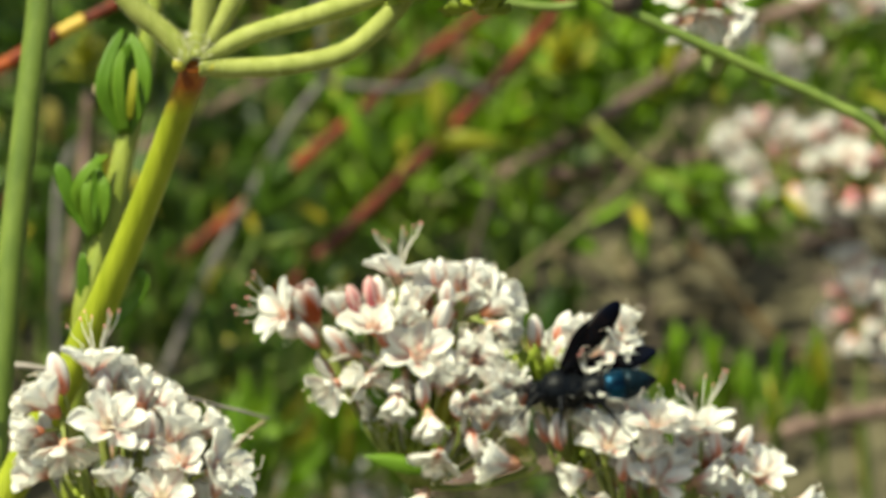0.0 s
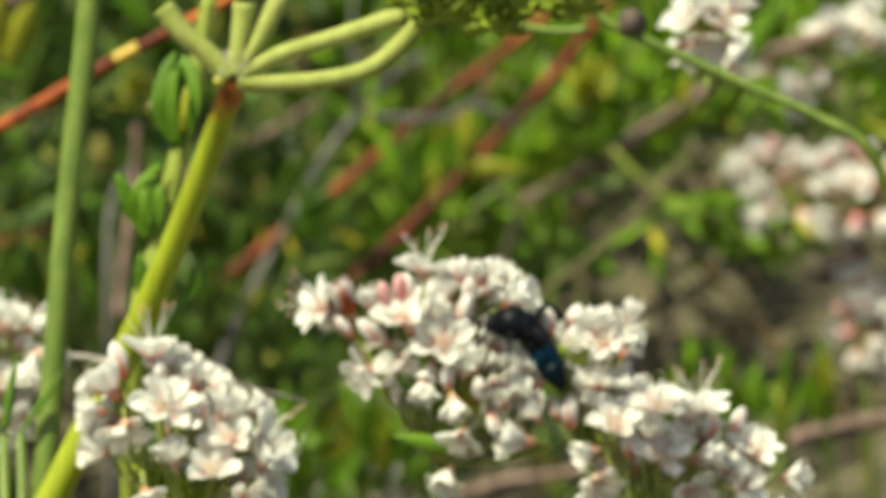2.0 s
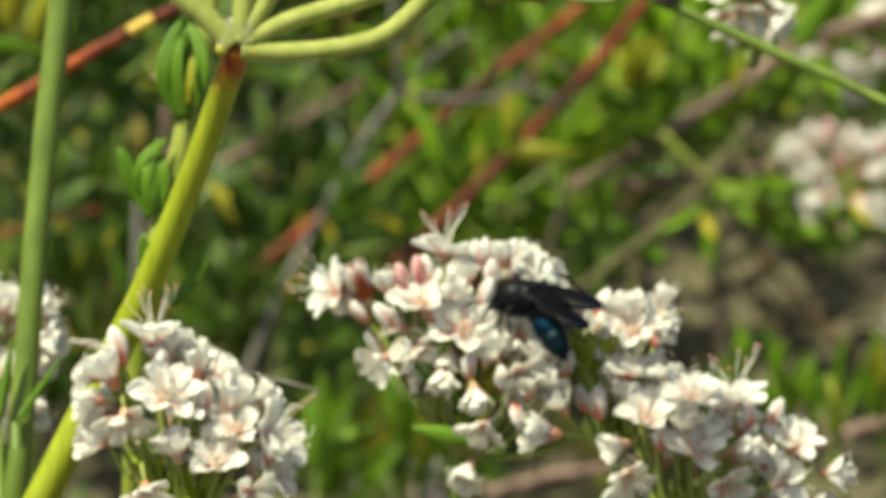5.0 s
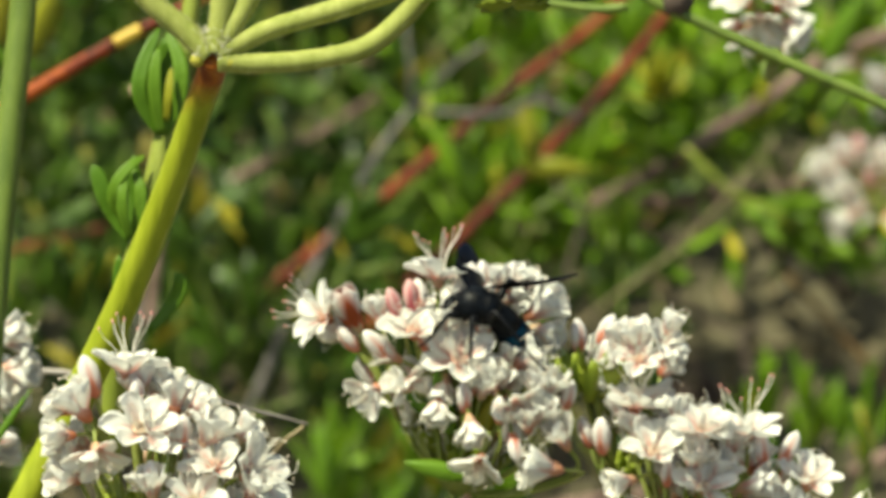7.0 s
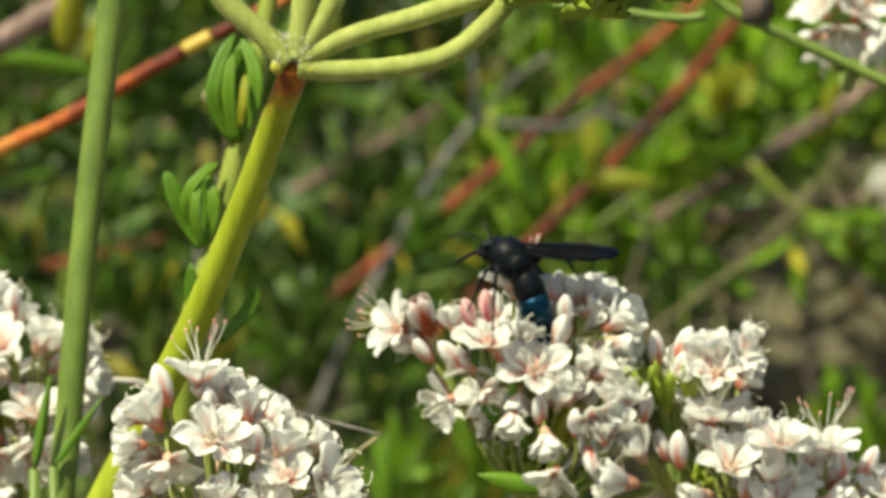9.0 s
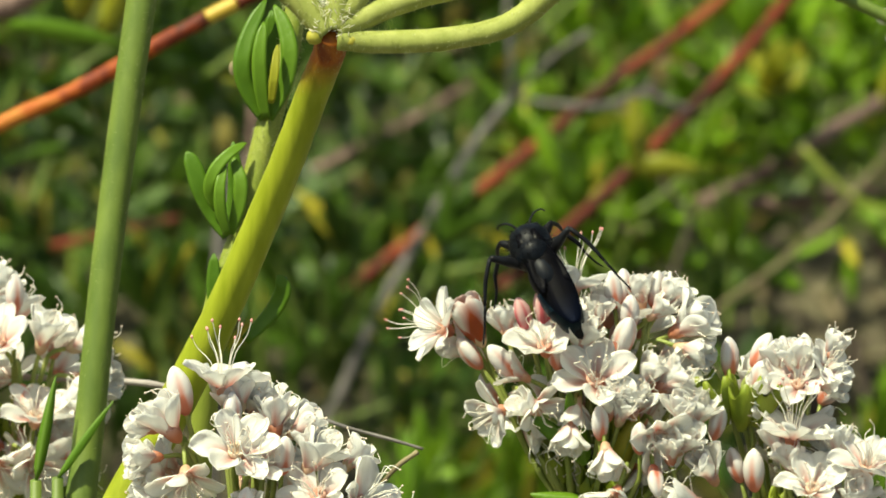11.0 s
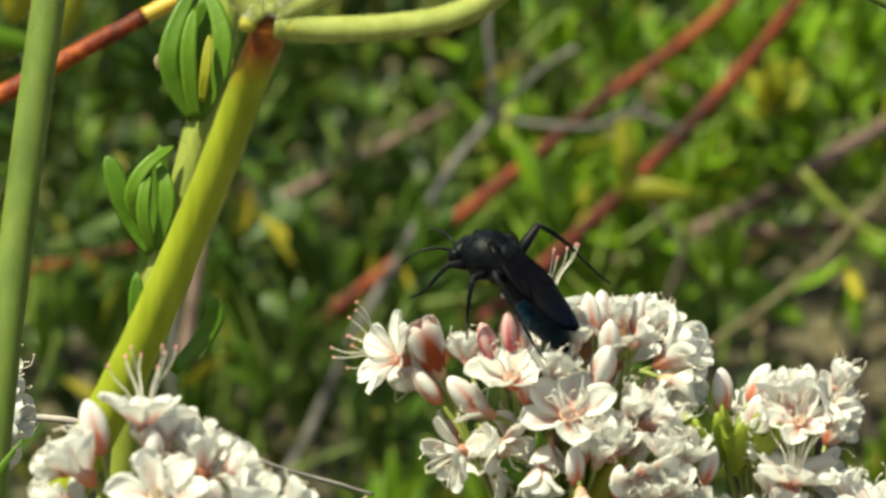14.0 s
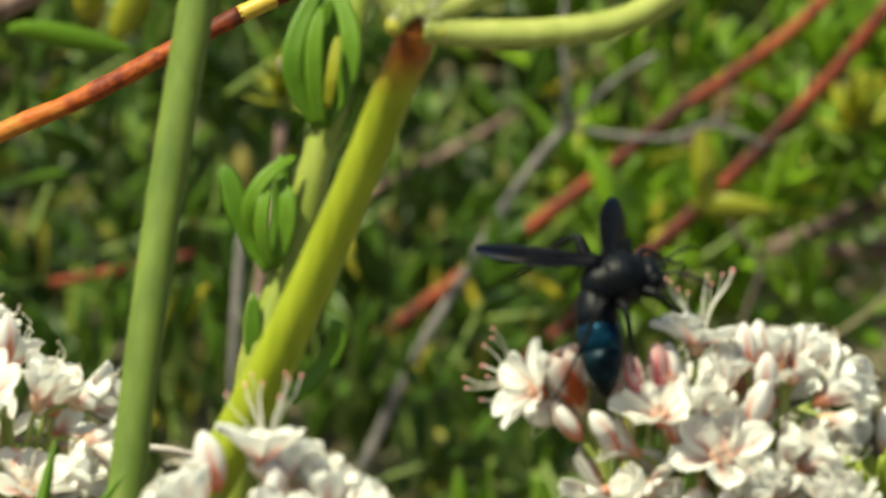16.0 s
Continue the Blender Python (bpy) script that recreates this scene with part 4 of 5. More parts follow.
flower_head("small white flower head with upright buds and green calyx", (22.6, -5.1), [(18.8, -4.1, "b", 92, 0.05, 1), (20.6, -3.4, "b", 64, 0.05, 0.95), (20.7, -5.5, "b", 80, 0.35, 0.95), (22.4, -4, "h", 96, 0.1, 0.85), (22.7, -3.7, "b", 90, 0, 0.9), (23.6, -4, "h", 88, 0.3, 0.9), (24.5, -3.5, "b", 95, 0, 0.9), (25.5, -3.9, "o", 45, 0.45, 0.75), (25.3, -4.7, "h", -5, 0.4, 0.8), (23.8, -5, "o", 90, 0.7, 0.8), (22.3, -5.2, "h", 150, 0.5, 0.8), (23.4, -8.9, "l", 84, 0.3, 1.08), (22.1, -6.1, "h", 200, 0.3, 0.7), (26, -2.7, "h", 60, 0.2, 0.7)],
            1, 102, fill=10, cups=((17.8, -5.3, 104), (19.8, -5.6, 88), (21.7, -5.4, 70)))
flower_head("broad white flower head with coral-cupped open flowers", (28.7, -15.2), [(32.6, -11.4, "l", 88, 0.2, 1.08), (35.5, -13.3, "b", 63, 0.05, 1), (37.5, -15.3, "o", 72, 0.5, 0.95), (28.8, -11.1, "o", 82, 0.5, 0.95), (26.9, -10, "h", 100, 0.1, 0.8), (24.8, -12.6, "o", 85, 0.72, 0.9), (20.7, -12.4, "b", 92, 0.3, 1.1), (19.7, -11.8, "b", 108, 0.1, 0.9), (27.9, -13.8, "h", 75, 0.5, 0.9), (28.9, -15.6, "o", 80, 0.75, 0.9), (29.9, -14.5, "h", 60, 0.4, 0.8), (32.1, -15.4, "h", 10, 0.35, 1), (33.9, -13.4, "b", 95, 0.1, 0.95), (22.5, -9.8, "h", 105, 0.05, 0.75), (23.6, -11.2, "h", 110, 0.2, 0.8), (31.1, -12.4, "h", 60, 0.1, 0.8), (25.9, -15.1, "b", 85, 0.4, 0.9), (23.1, -14.6, "h", 190, 0.4, 0.8), (22.9, -17.2, "o", -60, 0.6, 0.9), (31.4, -18.2, "o", -40, 0.7, 0.9), (36.1, -18.3, "o", 20, 0.6, 0.9), (40.3, -17.4, "h", 0, 0.4, 0.9)],
            -2, 103, fill=30)
flower_head("white buckwheat flower head with one large upright bud", (-15.8, -11.6), [(-20.4, -7, "b", 106, 0.15, 1.2), (-17.7, -5.6, "l", 90, 0.08, 1.1), (-21.1, -8.7, "h", 128, 0.25, 1.1), (-22.3, -10.2, "h", 178, 0.4, 0.8), (-20.3, -11.2, "o", -85, 0.5, 0.9), (-17.1, -8.2, "b", 90, 0.2, 0.95), (-16.8, -10.1, "o", 82, 0.75, 1.05), (-15.4, -10.9, "o", 60, 0.65, 0.85), (-14, -8.3, "h", 92, 0.05, 0.95), (-12.8, -8.5, "h", 40, 0.05, 0.85), (-13.5, -11.2, "b", 84, 0.4, 1), (-11.7, -11.1, "h", 62, 0.35, 1.1), (-11.6, -9.8, "h", 105, 0.2, 0.7), (-10.8, -13.1, "o", 100, 0.7, 0.95), (-8.3, -13.6, "o", 25, 0.5, 1.1), (-15.9, -14.7, "b", 90, 0.4, 0.95), (-16.4, -6.6, "h", 95, 0, 0.7), (-22.6, -8.3, "h", 165, 0.2, 0.7), (-9, -10.8, "h", 50, 0.1, 0.8), (-15.8, -15.2, "h", 100, 0.4, 0.9), (-12.5, -15.9, "o", 80, 0.6, 0.9), (-8.2, -15.5, "h", 60, 0.4, 0.9), (-18.5, -17.4, "o", -80, 0.5, 0.9), (-10, -18, "o", -30, 0.6, 0.9)],
            -28, 104, fill=26)
flower_head("cream-white flower head crossed by a green stem", (-34.6, -5.5), [(-35.5, -2.7, "o", 120, 0.65), (-32.6, -2.8, "h", 75, 0.3), (-36.8, 1.0, "h", 50, 0.03), (-30.2, -2.7, "h", 20, 0.4), (-36.4, -7.2, "o", 160, 0.6), (-34.0, -5.7, "b", -80, 0.4), (-32.9, -8.4, "o", 80, 0.5), (-31.2, -7.5, "h", 30, 0.3), (-35.8, -11.3, "o", -60, 0.6), (-33.1, -11.2, "o", -40, 0.6), (-39.7, -1.7, "o", 130, 0.6), (-40.1, -5.9, "o", 160, 0.5), (-38.0, -4.2, "h", 100, 0.3), (-29.6, -5.0, "h", 0, 0.3), (-34.7, -0.0, "b", 90, 0.1), (-30.8, -10.9, "b", 0, 0.4), (-39.6, -10.1, "o", 200, 0.5)],
            24, 105, fill=24)
flower_head("pinkish-white flower head on a brown branch", (72.0, 17.5), [(66.7, 19.4, "h", 140, 0.3), (68.9, 21.6, "b", 110, 0.3), (71.2, 22.2, "p", 95, 0.3), (74.3, 21.1, "b", 80, 0.3), (75.6, 19.3, "h", 60, 0.4), (72.9, 17.5, "p", 100, 0.6), (69.8, 16.7, "h", 150, 0.5), (72.0, 14.9, "o", 200, 0.5), (75.1, 13.5, "b", -60, 0.5), (70.2, 13.5, "h", 210, 0.4), (78.3, 19.2, "p", 70, 0.4)],
            760, 106, fill=8, size=1.27, bark=True, group="flower heads in the shrub", tie=(69.1, 18.3, 800))
flower_head("pinkish-white flower head on a brown branch", (84.8, 16.9), [(80.8, 20.5, "b", 100, 0.3), (83.5, 21.4, "p", 85, 0.3), (85.7, 20.9, "b", 75, 0.3), (80.7, 16.5, "h", 150, 0.4), (83.4, 16.9, "o", 90, 0.7), (86.1, 16.4, "p", 40, 0.5), (80.7, 12.5, "h", 200, 0.4), (83.8, 12.9, "p", -90, 0.5), (86.5, 12.4, "h", -30, 0.4), (88.8, 19.1, "b", 60, 0.3), (89.6, 14.6, "h", 20, 0.3)],
            756, 107, fill=8, size=1.27, bark=True, group="flower heads in the shrub", tie=(82.8, 16.8, 800))
flower_head("pink and white flower head over the sand", (85.8, -3.6), [(83.6, 0.9, "h", 110, 0.3), (85.4, 1.8, "b", 85, 0.3), (83.1, -2.7, "p", 170, 0.5), (85.3, -2.3, "o", 80, 0.7), (83.9, -5.8, "p", 190, 0.4), (86.2, -6.3, "h", -60, 0.5), (87.6, -0.5, "b", 40, 0.3), (84.4, -8.9, "b", 230, 0.4), (88.0, -5.0, "h", 0, 0.4), (88.8, -8.6, "h", -50, 0.4)],
            764, 108, fill=6, size=1.27, group="flower heads in the shrub")
flower_head("white flower head at the top of the shrub", (81.7, 39.0), [(79.0, 40.0, "o", 100, 0.4), (80.8, 41.7, "h", 80, 0.3), (82.1, 37.7, "h", 60, 0.4), (79.4, 36.4, "b", -90, 0.4), (85.7, 41.7, "o", 90, 0.5), (87.1, 43.9, "h", 80, 0.3), (88.0, 39.9, "h", 30, 0.4), (76.2, 34.6, "h", 200, 0.4), (74.4, 32.9, "o", -60, 0.4), (70.9, 35.6, "h", 150, 0.4)],
            770, 109, fill=6, size=1.27, bark=True, group="flower heads in the shrub", tie=(79.2, 42.2, 860))
flower_head("small white flower head low over the sand", (5.4, -30.6), [(2.0, -29.7, "h", 140, 0.4), (4.2, -28.3, "b", 100, 0.3), (5.9, -27.8, "o", 85, 0.6), (8.0, -28.5, "h", 60, 0.4), (5.0, -30.6, "o", -70, 0.6), (8.4, -31.1, "b", -30, 0.4), (3.3, -31.8, "h", 200, 0.4)],
            680, 110, fill=4, size=1.27, group="flower heads in the shrub")
flower_head("white flower head hanging beside a thin green stem", (38.1, 27.3), [(36.5, 27.6, "o", 130, 0.4), (37.9, 28.6, "h", 95, 0.3), (39.2, 27.5, "o", 60, 0.5), (37.6, 26.5, "o", -80, 0.5), (39.7, 26.0, "h", -30, 0.4), (40.7, 28.6, "h", 60, 0.3), (36.0, 26.0, "b", 200, 0.3)],
            120, 111, fill=4, tie=(37.1, 21.6, 60))


# ---- stems before the shrub ----
def fuzz(owner, points, rad, count, long, seed, mat, label="fine pale fuzz"):
    """Short hairs that stand off a stem."""
    r = random.Random(seed)
    way = spline(points, max(2, count // len(points)))
    verts, faces = [], []
    for i, p in enumerate(way[:-1]):
        ahead = (way[i + 1] - p).normalized()
        for _ in range(6):
            n = ahead.cross(D(r.uniform(-1, 1), r.uniform(-1, 1), r.uniform(-1, 1))).normalized()
            base = p.lerp(way[i + 1], r.random()) + n * rad * 0.97
            tip = base + (n + ahead * r.uniform(-0.7, 0.7)).normalized() * long * r.uniform(0.5, 1.1)
            tube_data([base, tip], [0.014 * MM, 0.006 * MM], 3, verts=verts, faces=faces)
    part("hairs", link_mesh("hairs", verts, faces, mat), owner, None, label)


def umbel():
    """A thick flowering stem whose rays spread from one node."""
    r = random.Random(3)
    foot = L(-72, -110, 40)
    foot.z = 0.0
    ob = thing("umbel_plant", foot, "thick yellow-green buckwheat stem with spreading rays", "plant")
    low = [(-26.8, -16.2, -13), (-23.0, -8.9, -14), (-20.6, -4.3, -15), (-18.4, 0.2, -17), (-14.3, 9.7, -22), (-11.9, 16.0, -26), (-10.8, 18.7, -29), (-10.5, 20.0, -31)]
    way = [L(*p) for p in low]
    bend = way[0] + (way[0] - way[1]) * 3
    part("stem", tube([foot - Vector((0, 0, 0.004)), foot.lerp(bend, 0.5), bend, way[0] + (way[0] - way[1]) * 1.2, *way], [1.6 * MM, 1.5 * MM, 1.4 * MM, 1.2 * MM, 1.12 * MM], STEM_UMBEL, 16, 8, 0.03, r), ob)
    fuzz(ob, way, 1.12 * MM, 240, 0.16 * MM, 5, HAIR)
    for pts, rad in (([(-10.2, 19.6, -31), (-7.3, 19.4, -31), (-2.3, 19.7, -31), (1.8, 20.7, -31), (4.7, 23.0, -31), (7.2, 26.1, -31)], 0.85), ([(-10.9, 20.0, -31), (-12.7, 22.0, -31), (-15.1, 24.1, -31), (-16.9, 26.4, -31)], 0.95), ([(-10.5, 20.2, -31), (-10.0, 22.7, -31), (-9.5, 26.7, -31)], 0.95), ([(-10.2, 20.1, -31), (-6.3, 22.0, -31), (-0.9, 23.6, -31), (5.0, 25.5, -31)], 0.85), ([(-10.4, 20.2, -31), (-8.1, 23.6, -31), (-6.3, 27.2, -31)], 0.85)):
        part("ray", tube([L(*p) for p in pts], [rad * MM, rad * 0.95 * MM, rad * 1.1 * MM], STEM_RAY, 12, 8, 0.05, r), ob)
        fuzz(ob, [L(*p) for p in pts], rad * MM, 160, 0.28 * MM, len(pts), HAIR)
    for (x, y, d), size in (((-11.8, 19.7, -31.2), 0.66), ((-9.2, 19.5, -31.2), 0.74), ((-8.6, 19.2, -30.8), 0.42)):
        v, f = lathe_data([(0.25 * size * MM, -1.0 * size * MM), (0.8 * size * MM, -0.5 * size * MM), (1.0 * size * MM, 0.1 * size * MM), (0.7 * size * MM, 0.7 * size * MM), (0.2 * size * MM, 0.9 * size * MM)], 12, 4, 0.2)
        part("bract", link_mesh("bract", v, f, BRACT), ob, Matrix.Translation(L(x, y, d) - foot) @ turned(D(x + 10.5, 0.6, -0.4)), "yellow swollen bract")
    verts, faces = [], []
    for _ in range(260):
        p = L(-10.6 + r.uniform(-1.3, 1.3), 20.6 + r.uniform(-0.7, 1.6), -31 + r.uniform(-1.3, 1.0))
        q = p + D(r.uniform(-1, 1), r.uniform(-0.6, 1), r.uniform(-1, 0.6)) * r.uniform(0.3, 0.7) * MM
        tube_data([p, q], [0.03 * MM, 0.012 * MM], 3, verts=verts, faces=faces)
    part("wool", link_mesh("wool", verts, faces, FILAMENT), ob, None, "cream wool in the fork of the rays")
    return ob


UMBEL = umbel()


def umbel_top(place, seed, label):
    """The green calyces and faded flowers above the rays."""
    r = random.Random(seed)
    c = L(*place)
    ob = thing("buckwheat_flower_head", c, label, "flower head", "heads over the rays")
    for i in range(16):
        ax = D(r.uniform(-1, 1), r.uniform(0.0, 1), r.uniform(-0.8, 0.5))
        part("calyx", CALYX_MESH, ob, Matrix.Translation(ax * r.uniform(1.5, 3.5) * MM) @ turned(ax) @ Matrix.Scale(1.0, 4))
        if ax.z > 0.75:
            add_flower(ob, c + ax * 4.2 * MM, ax, r.choice("bhh"), 0.95, r)
    return ob



umbel_top((8.6, 25.6, -31), 1, "yellow-green calyx cluster with faded flowers")
umbel_top((6.8, 27.0, -32), 2, "yellow-green calyx cluster with faded flowers")
umbel_top((8.6, 25.2, -33), 8, "yellow-green calyx cluster with faded flowers")
umbel_top((13.8, 24.2, -33), 12, "yellow-green calyx cluster with faded flowers")
umbel_top((16.6, 26.0, -33), 13, "yellow-green calyx cluster with faded flowers")
umbel_top((20.4, 25.4, -34), 14, "yellow-green calyx cluster with faded flowers")


def green_stem(points, rad, mat, label, root, seed, hairs=0):
    """A soft upright stem, straight from the soil."""
    pts = [L(*p) for p in points]
    foot = Vector((pts[0].x + root * MM, pts[0].y + 0.02, 0.0))
    ob = thing("flower_stem", foot, label, "stem", "green stems")
    part("stem", tube([foot - Vector((0, 0, 0.004)), pts[0].lerp(foot, 0.5), *pts], [rad * 1.1 * MM, rad * MM, rad * MM], mat, 12, 7), ob)
    if hairs:
        fuzz(ob, pts, rad * MM, hairs * 4, 0.15 * MM, seed, HAIR)
    return ob


LEFT_STEM = green_stem([(-30.6, -18.3, 8), (-29.8, -8.9, 8), (-28.7, 3.4, 8), (-27.3, 16.1, 8), (-26.3, 24.1, 8), (-25.7, 30.7, 8)], 1.15, STEM_GREEN, "pale green upright stem before a flower head", -4, 1, 70)
arch = green_stem([(52.4, 12.9, 60), (46.5, 17.2, 60), (41.0, 19.7, 60), (36.1, 22.0, 60), (31.2, 24.3, 60), (25.8, 27.0, 60), (22.8, 31.0, 60)], 0.5, STEM_GREEN, "thin green stem that arches over the shrub", 60, 2)
part("side_stem", tube([L(*p) for p in [(24.3, 26.0, 60), (21.8, 25.8, 60), (15.8, 26.6, 60), (10.9, 27.1, 60)]], [0.45 * MM, 0.4 * MM], STEM_GREEN), arch)
part("withered_bud", link_mesh("withered_bud", *lathe_data([(0.3 * MM, -1.6 * MM), (1.3 * MM, -0.9 * MM), (1.6 * MM, 0.1 * MM), (1.1 * MM, 1.2 * MM), (0.3 * MM, 1.5 * MM)], 10, 5, 0.3), TWIG_DARK), arch, Matrix.Translation(L(28.6, 26.5, 60) - arch.matrix_basis.translation), "dark withered bud")


def folded_leaf(points, width, mat):
    """A thick young leaf that bows along its way, its rims rolled in towards a groove that faces the viewer."""
    way = spline([L(*p) for p in points], 5)
    verts, faces, n = [], [], 12
    for i, p in enumerate(way):
        t = i / (len(way) - 1)
        ahead = (way[min(i + 1, len(way) - 1)] - way[max(i - 1, 0)]).normalized()
        face = -AWAY + UP * 0.3
        face = (face - ahead * face.dot(ahead)).normalized()
        side = ahead.cross(face)
        w = width * MM * 0.5 * (0.28 + 0.72 * math.sin(math.pi * min(1, 0.12 + 0.8 * t)) ** 0.8) * (1 - max(0.0, (t - 0.85) / 0.15) ** 2 * 0.75)
        for k in range(n):
            a = 2 * math.pi * k / n
            depth = math.sin(a) * 0.55 * w
            if math.sin(a) > 0.2:
                depth *= 1 - 0.75 * (1 - abs(math.cos(a))) ** 0.7
            verts.append(p + side * math.cos(a) * w + face * depth)
    for i in range(len(way) - 1):
        for k in range(n):
            a, b = i * n + k, i * n + (k + 1) % n
            faces.append((a, b, b + n, a + n))
    faces.append(tuple(reversed(range(n))))
    faces.append(tuple((len(way) - 1) * n + k for k in range(n)))
    return link_mesh("folded_leaf", verts, faces, mat)


def leafy_shoot():
    """A hairy shoot with folded leaves beside the thick stem."""
    pts = [L(*p) for p in [(-19.2, -0.5, 5), (-17.9, 3.7, 5), (-16.9, 6.7, 5), (-16.0, 10.9, 5), (-15.2, 14.4, 5), (-14.1, 18.6, 5.6), (-13.4, 22.6, 6), (-12.4, 28.1, 6)]]
    foot = Vector((pts[0].x - 0.01, pts[0].y + 0.02, 0.0))
    ob = thing("leafy_shoot", foot, "hairy green shoot with folded young leaves", "shoot")
    part("stem", tube([foot - Vector((0, 0, 0.004)), pts[0].lerp(foot, 0.5), *pts], [1.0 * MM, 0.95 * MM, 1.0 * MM, 0.9 * MM, 0.7 * MM], STEM_YELLOW, 10, 7), ob)
    fuzz(ob, pts, 0.95 * MM, 420, 0.26 * MM, 9, HAIR, "short pale hairs")
    for points, width, mat, label in (
            ([(-15.6, 14.4, 4.0), (-16.9, 16.5, 3.5), (-17.3, 18.5, 3.2), (-16.7, 20.9, 3.7), (-15.6, 23.2, 4.4)], 1.35, LEAF_DARK, ""),
            ([(-15.3, 14.4, 4.0), (-14.1, 17.0, 3.6), (-13.8, 19.3, 3.5), (-14.2, 21.2, 4.0), (-15.0, 22.8, 4.6)], 1.3, LEAF_DARK, ""),
            ([(-15.5, 14.4, 3.4), (-15.9, 17.0, 2.7), (-16.0, 19.2, 2.5), (-15.7, 21.5, 3.0)], 1.15, LEAF_DARK, ""),
            ([(-15.1, 15.5, 2.8), (-14.9, 17.4, 2.3), (-14.7, 19.8, 2.8)], 0.7, LEAF_YELLOW, "pale unopened leaf"),
            ([(-15.3, 14.6, 5.0), (-15.1, 19.0, 5.6), (-15.2, 22.4, 5.4)], 1.5, LEAF_DARK, ""),
            ([(-16.0, 14.5, 4.0), (-17.0, 16.0, 4.0), (-17.5, 17.2, 4.0), (-17.9, 18.3, 4.0)], 0.6, LEAF_DARK, ""),
            ([(-17.8, 17.5, 3.9), (-17.9, 18.1, 3.8), (-17.9, 18.6, 3.9)], 0.75, STRAW, "withered brown leaf tip"),
            ([(-18.2, 5.7, 4.0), (-19.4, 7.5, 4.0), (-20.3, 9.4, 3.7), (-20.8, 10.9, 3.7), (-21.3, 11.9, 3.8)], 1.5, LEAF_DARK, ""),
            ([(-19.0, 7.6, 3.4), (-19.6, 9.0, 2.8), (-19.2, 10.5, 2.5), (-18.1, 11.8, 2.8), (-16.9, 12.6, 3.4)], 0.95, LEAF_DARK, ""),
            ([(-18.2, 5.8, 3.0), (-18.7, 7.5, 2.4), (-18.8, 9.2, 2.2), (-18.4, 11.1, 2.8)], 0.9, LEAF_DARK, ""),
            ([(-18.0, 5.9, 3.6), (-17.4, 7.9, 3.1), (-17.3, 9.8, 3.0), (-17.9, 11.6, 3.7)], 1.1, LEAF_DARK, ""),
            ([(-18.1, 6.0, 4.6), (-17.7, 9.0, 5.0), (-17.9, 12.7, 4.8)], 1.2, LEAF_DARK, ""),
            ([(-16.9, -2.0, 7.0), (-14.8, 0.3, 7.0), (-14.1, 1.9, 6.6), (-14.5, 2.9, 6.4)], 1.3, LEAF_DARK, ""),
            ([(-18.4, -1.5, 5.0), (-19.1, 1.4, 4.0), (-19.2, 4.4, 3.7)], 1.2, LEAF_DARK, "")):
        part("leaf", folded_leaf(points, width, mat), ob, None, label)
    return ob


leafy_shoot()


grass = thing("grass_tuft", Vector((L(-29, -20, 6).x, L(-29, -20, 6).y, 0)), "green leaf blades before a white flower head", "grass")
for x, y, d, ang, size in ((-32.2, -12.5, 6, 82, 0.9), (-30.6, -12.3, 6, 60, 0.8)):
    a = radians(ang)
    part("blade", tube([Vector((L(x, y, d).x, L(x, y, d).y, -0.003)), L(x, y, d)], [0.5 * MM, 0.45 * MM], STEM_GREEN, 6), grass)
    part("leaf", BLADE, grass, Matrix.Translation(L(x, y, d) - grass.matrix_basis.translation) @ turned(D(math.cos(a), math.sin(a), -0.2), 0.4) @ Matrix.Scale(size, 4))

cross_twig = thing("dead_twig", L(-44.1, -4.8, 30), "thin pale dead twig behind a green stem", "twig", "dead twigs")
branch(cross_twig, [(-44.1, -4.8, 30), (-34.8, -5.0, 30), (-27.8, -5.2, 30), (-24.7, -5.4, 30), (-22.7, -5.7, 30)], [0.22, 0.24, 0.26, 0.2], TWIG_PALE, "", 81, 0.25, None, "stem")
arched_twig = thing("dead_twig", L(-17.4, -4.9, 3), "thin grey dead twig caught in a flower head", "twig", "dead twigs")
branch(arched_twig, [(-17.4, -4.9, 3), (-14.6, -6.0, 3), (-10.4, -7.9, 3), (-5.7, -9.2, 3), (-3.6, -9.8, 3)], [0.12, 0.14, 0.14, 0.11], TWIG_GREY, "", 82, 0.25, None, "stem")
branch(arched_twig, [(-6.8, -12.6, 3), (-5.5, -11.1, 3), (-4.0, -10.0, 3)], [0.16, 0.2, 0.2], STRAW, "", 83, 0.2, None, "side_twig")


# ---- the wasp ----
def ball_data(rx, ry, rz, sides=14, rings=9):
    prof = [(max(0.02, math.sin(math.pi * i / rings)), -math.cos(math.pi * i / rings)) for i in range(rings + 1)]
    v, f = lathe_data(prof, sides)
    return [Vector((p.x * rx, p.y * ry, p.z * rz)) for p in v], f


def along_y(data):
    """Lays a body that is turned about z along y, its head end to +y."""
    v, f = data
    return [Vector((p.x, p.z, -p.y)) for p in v], f


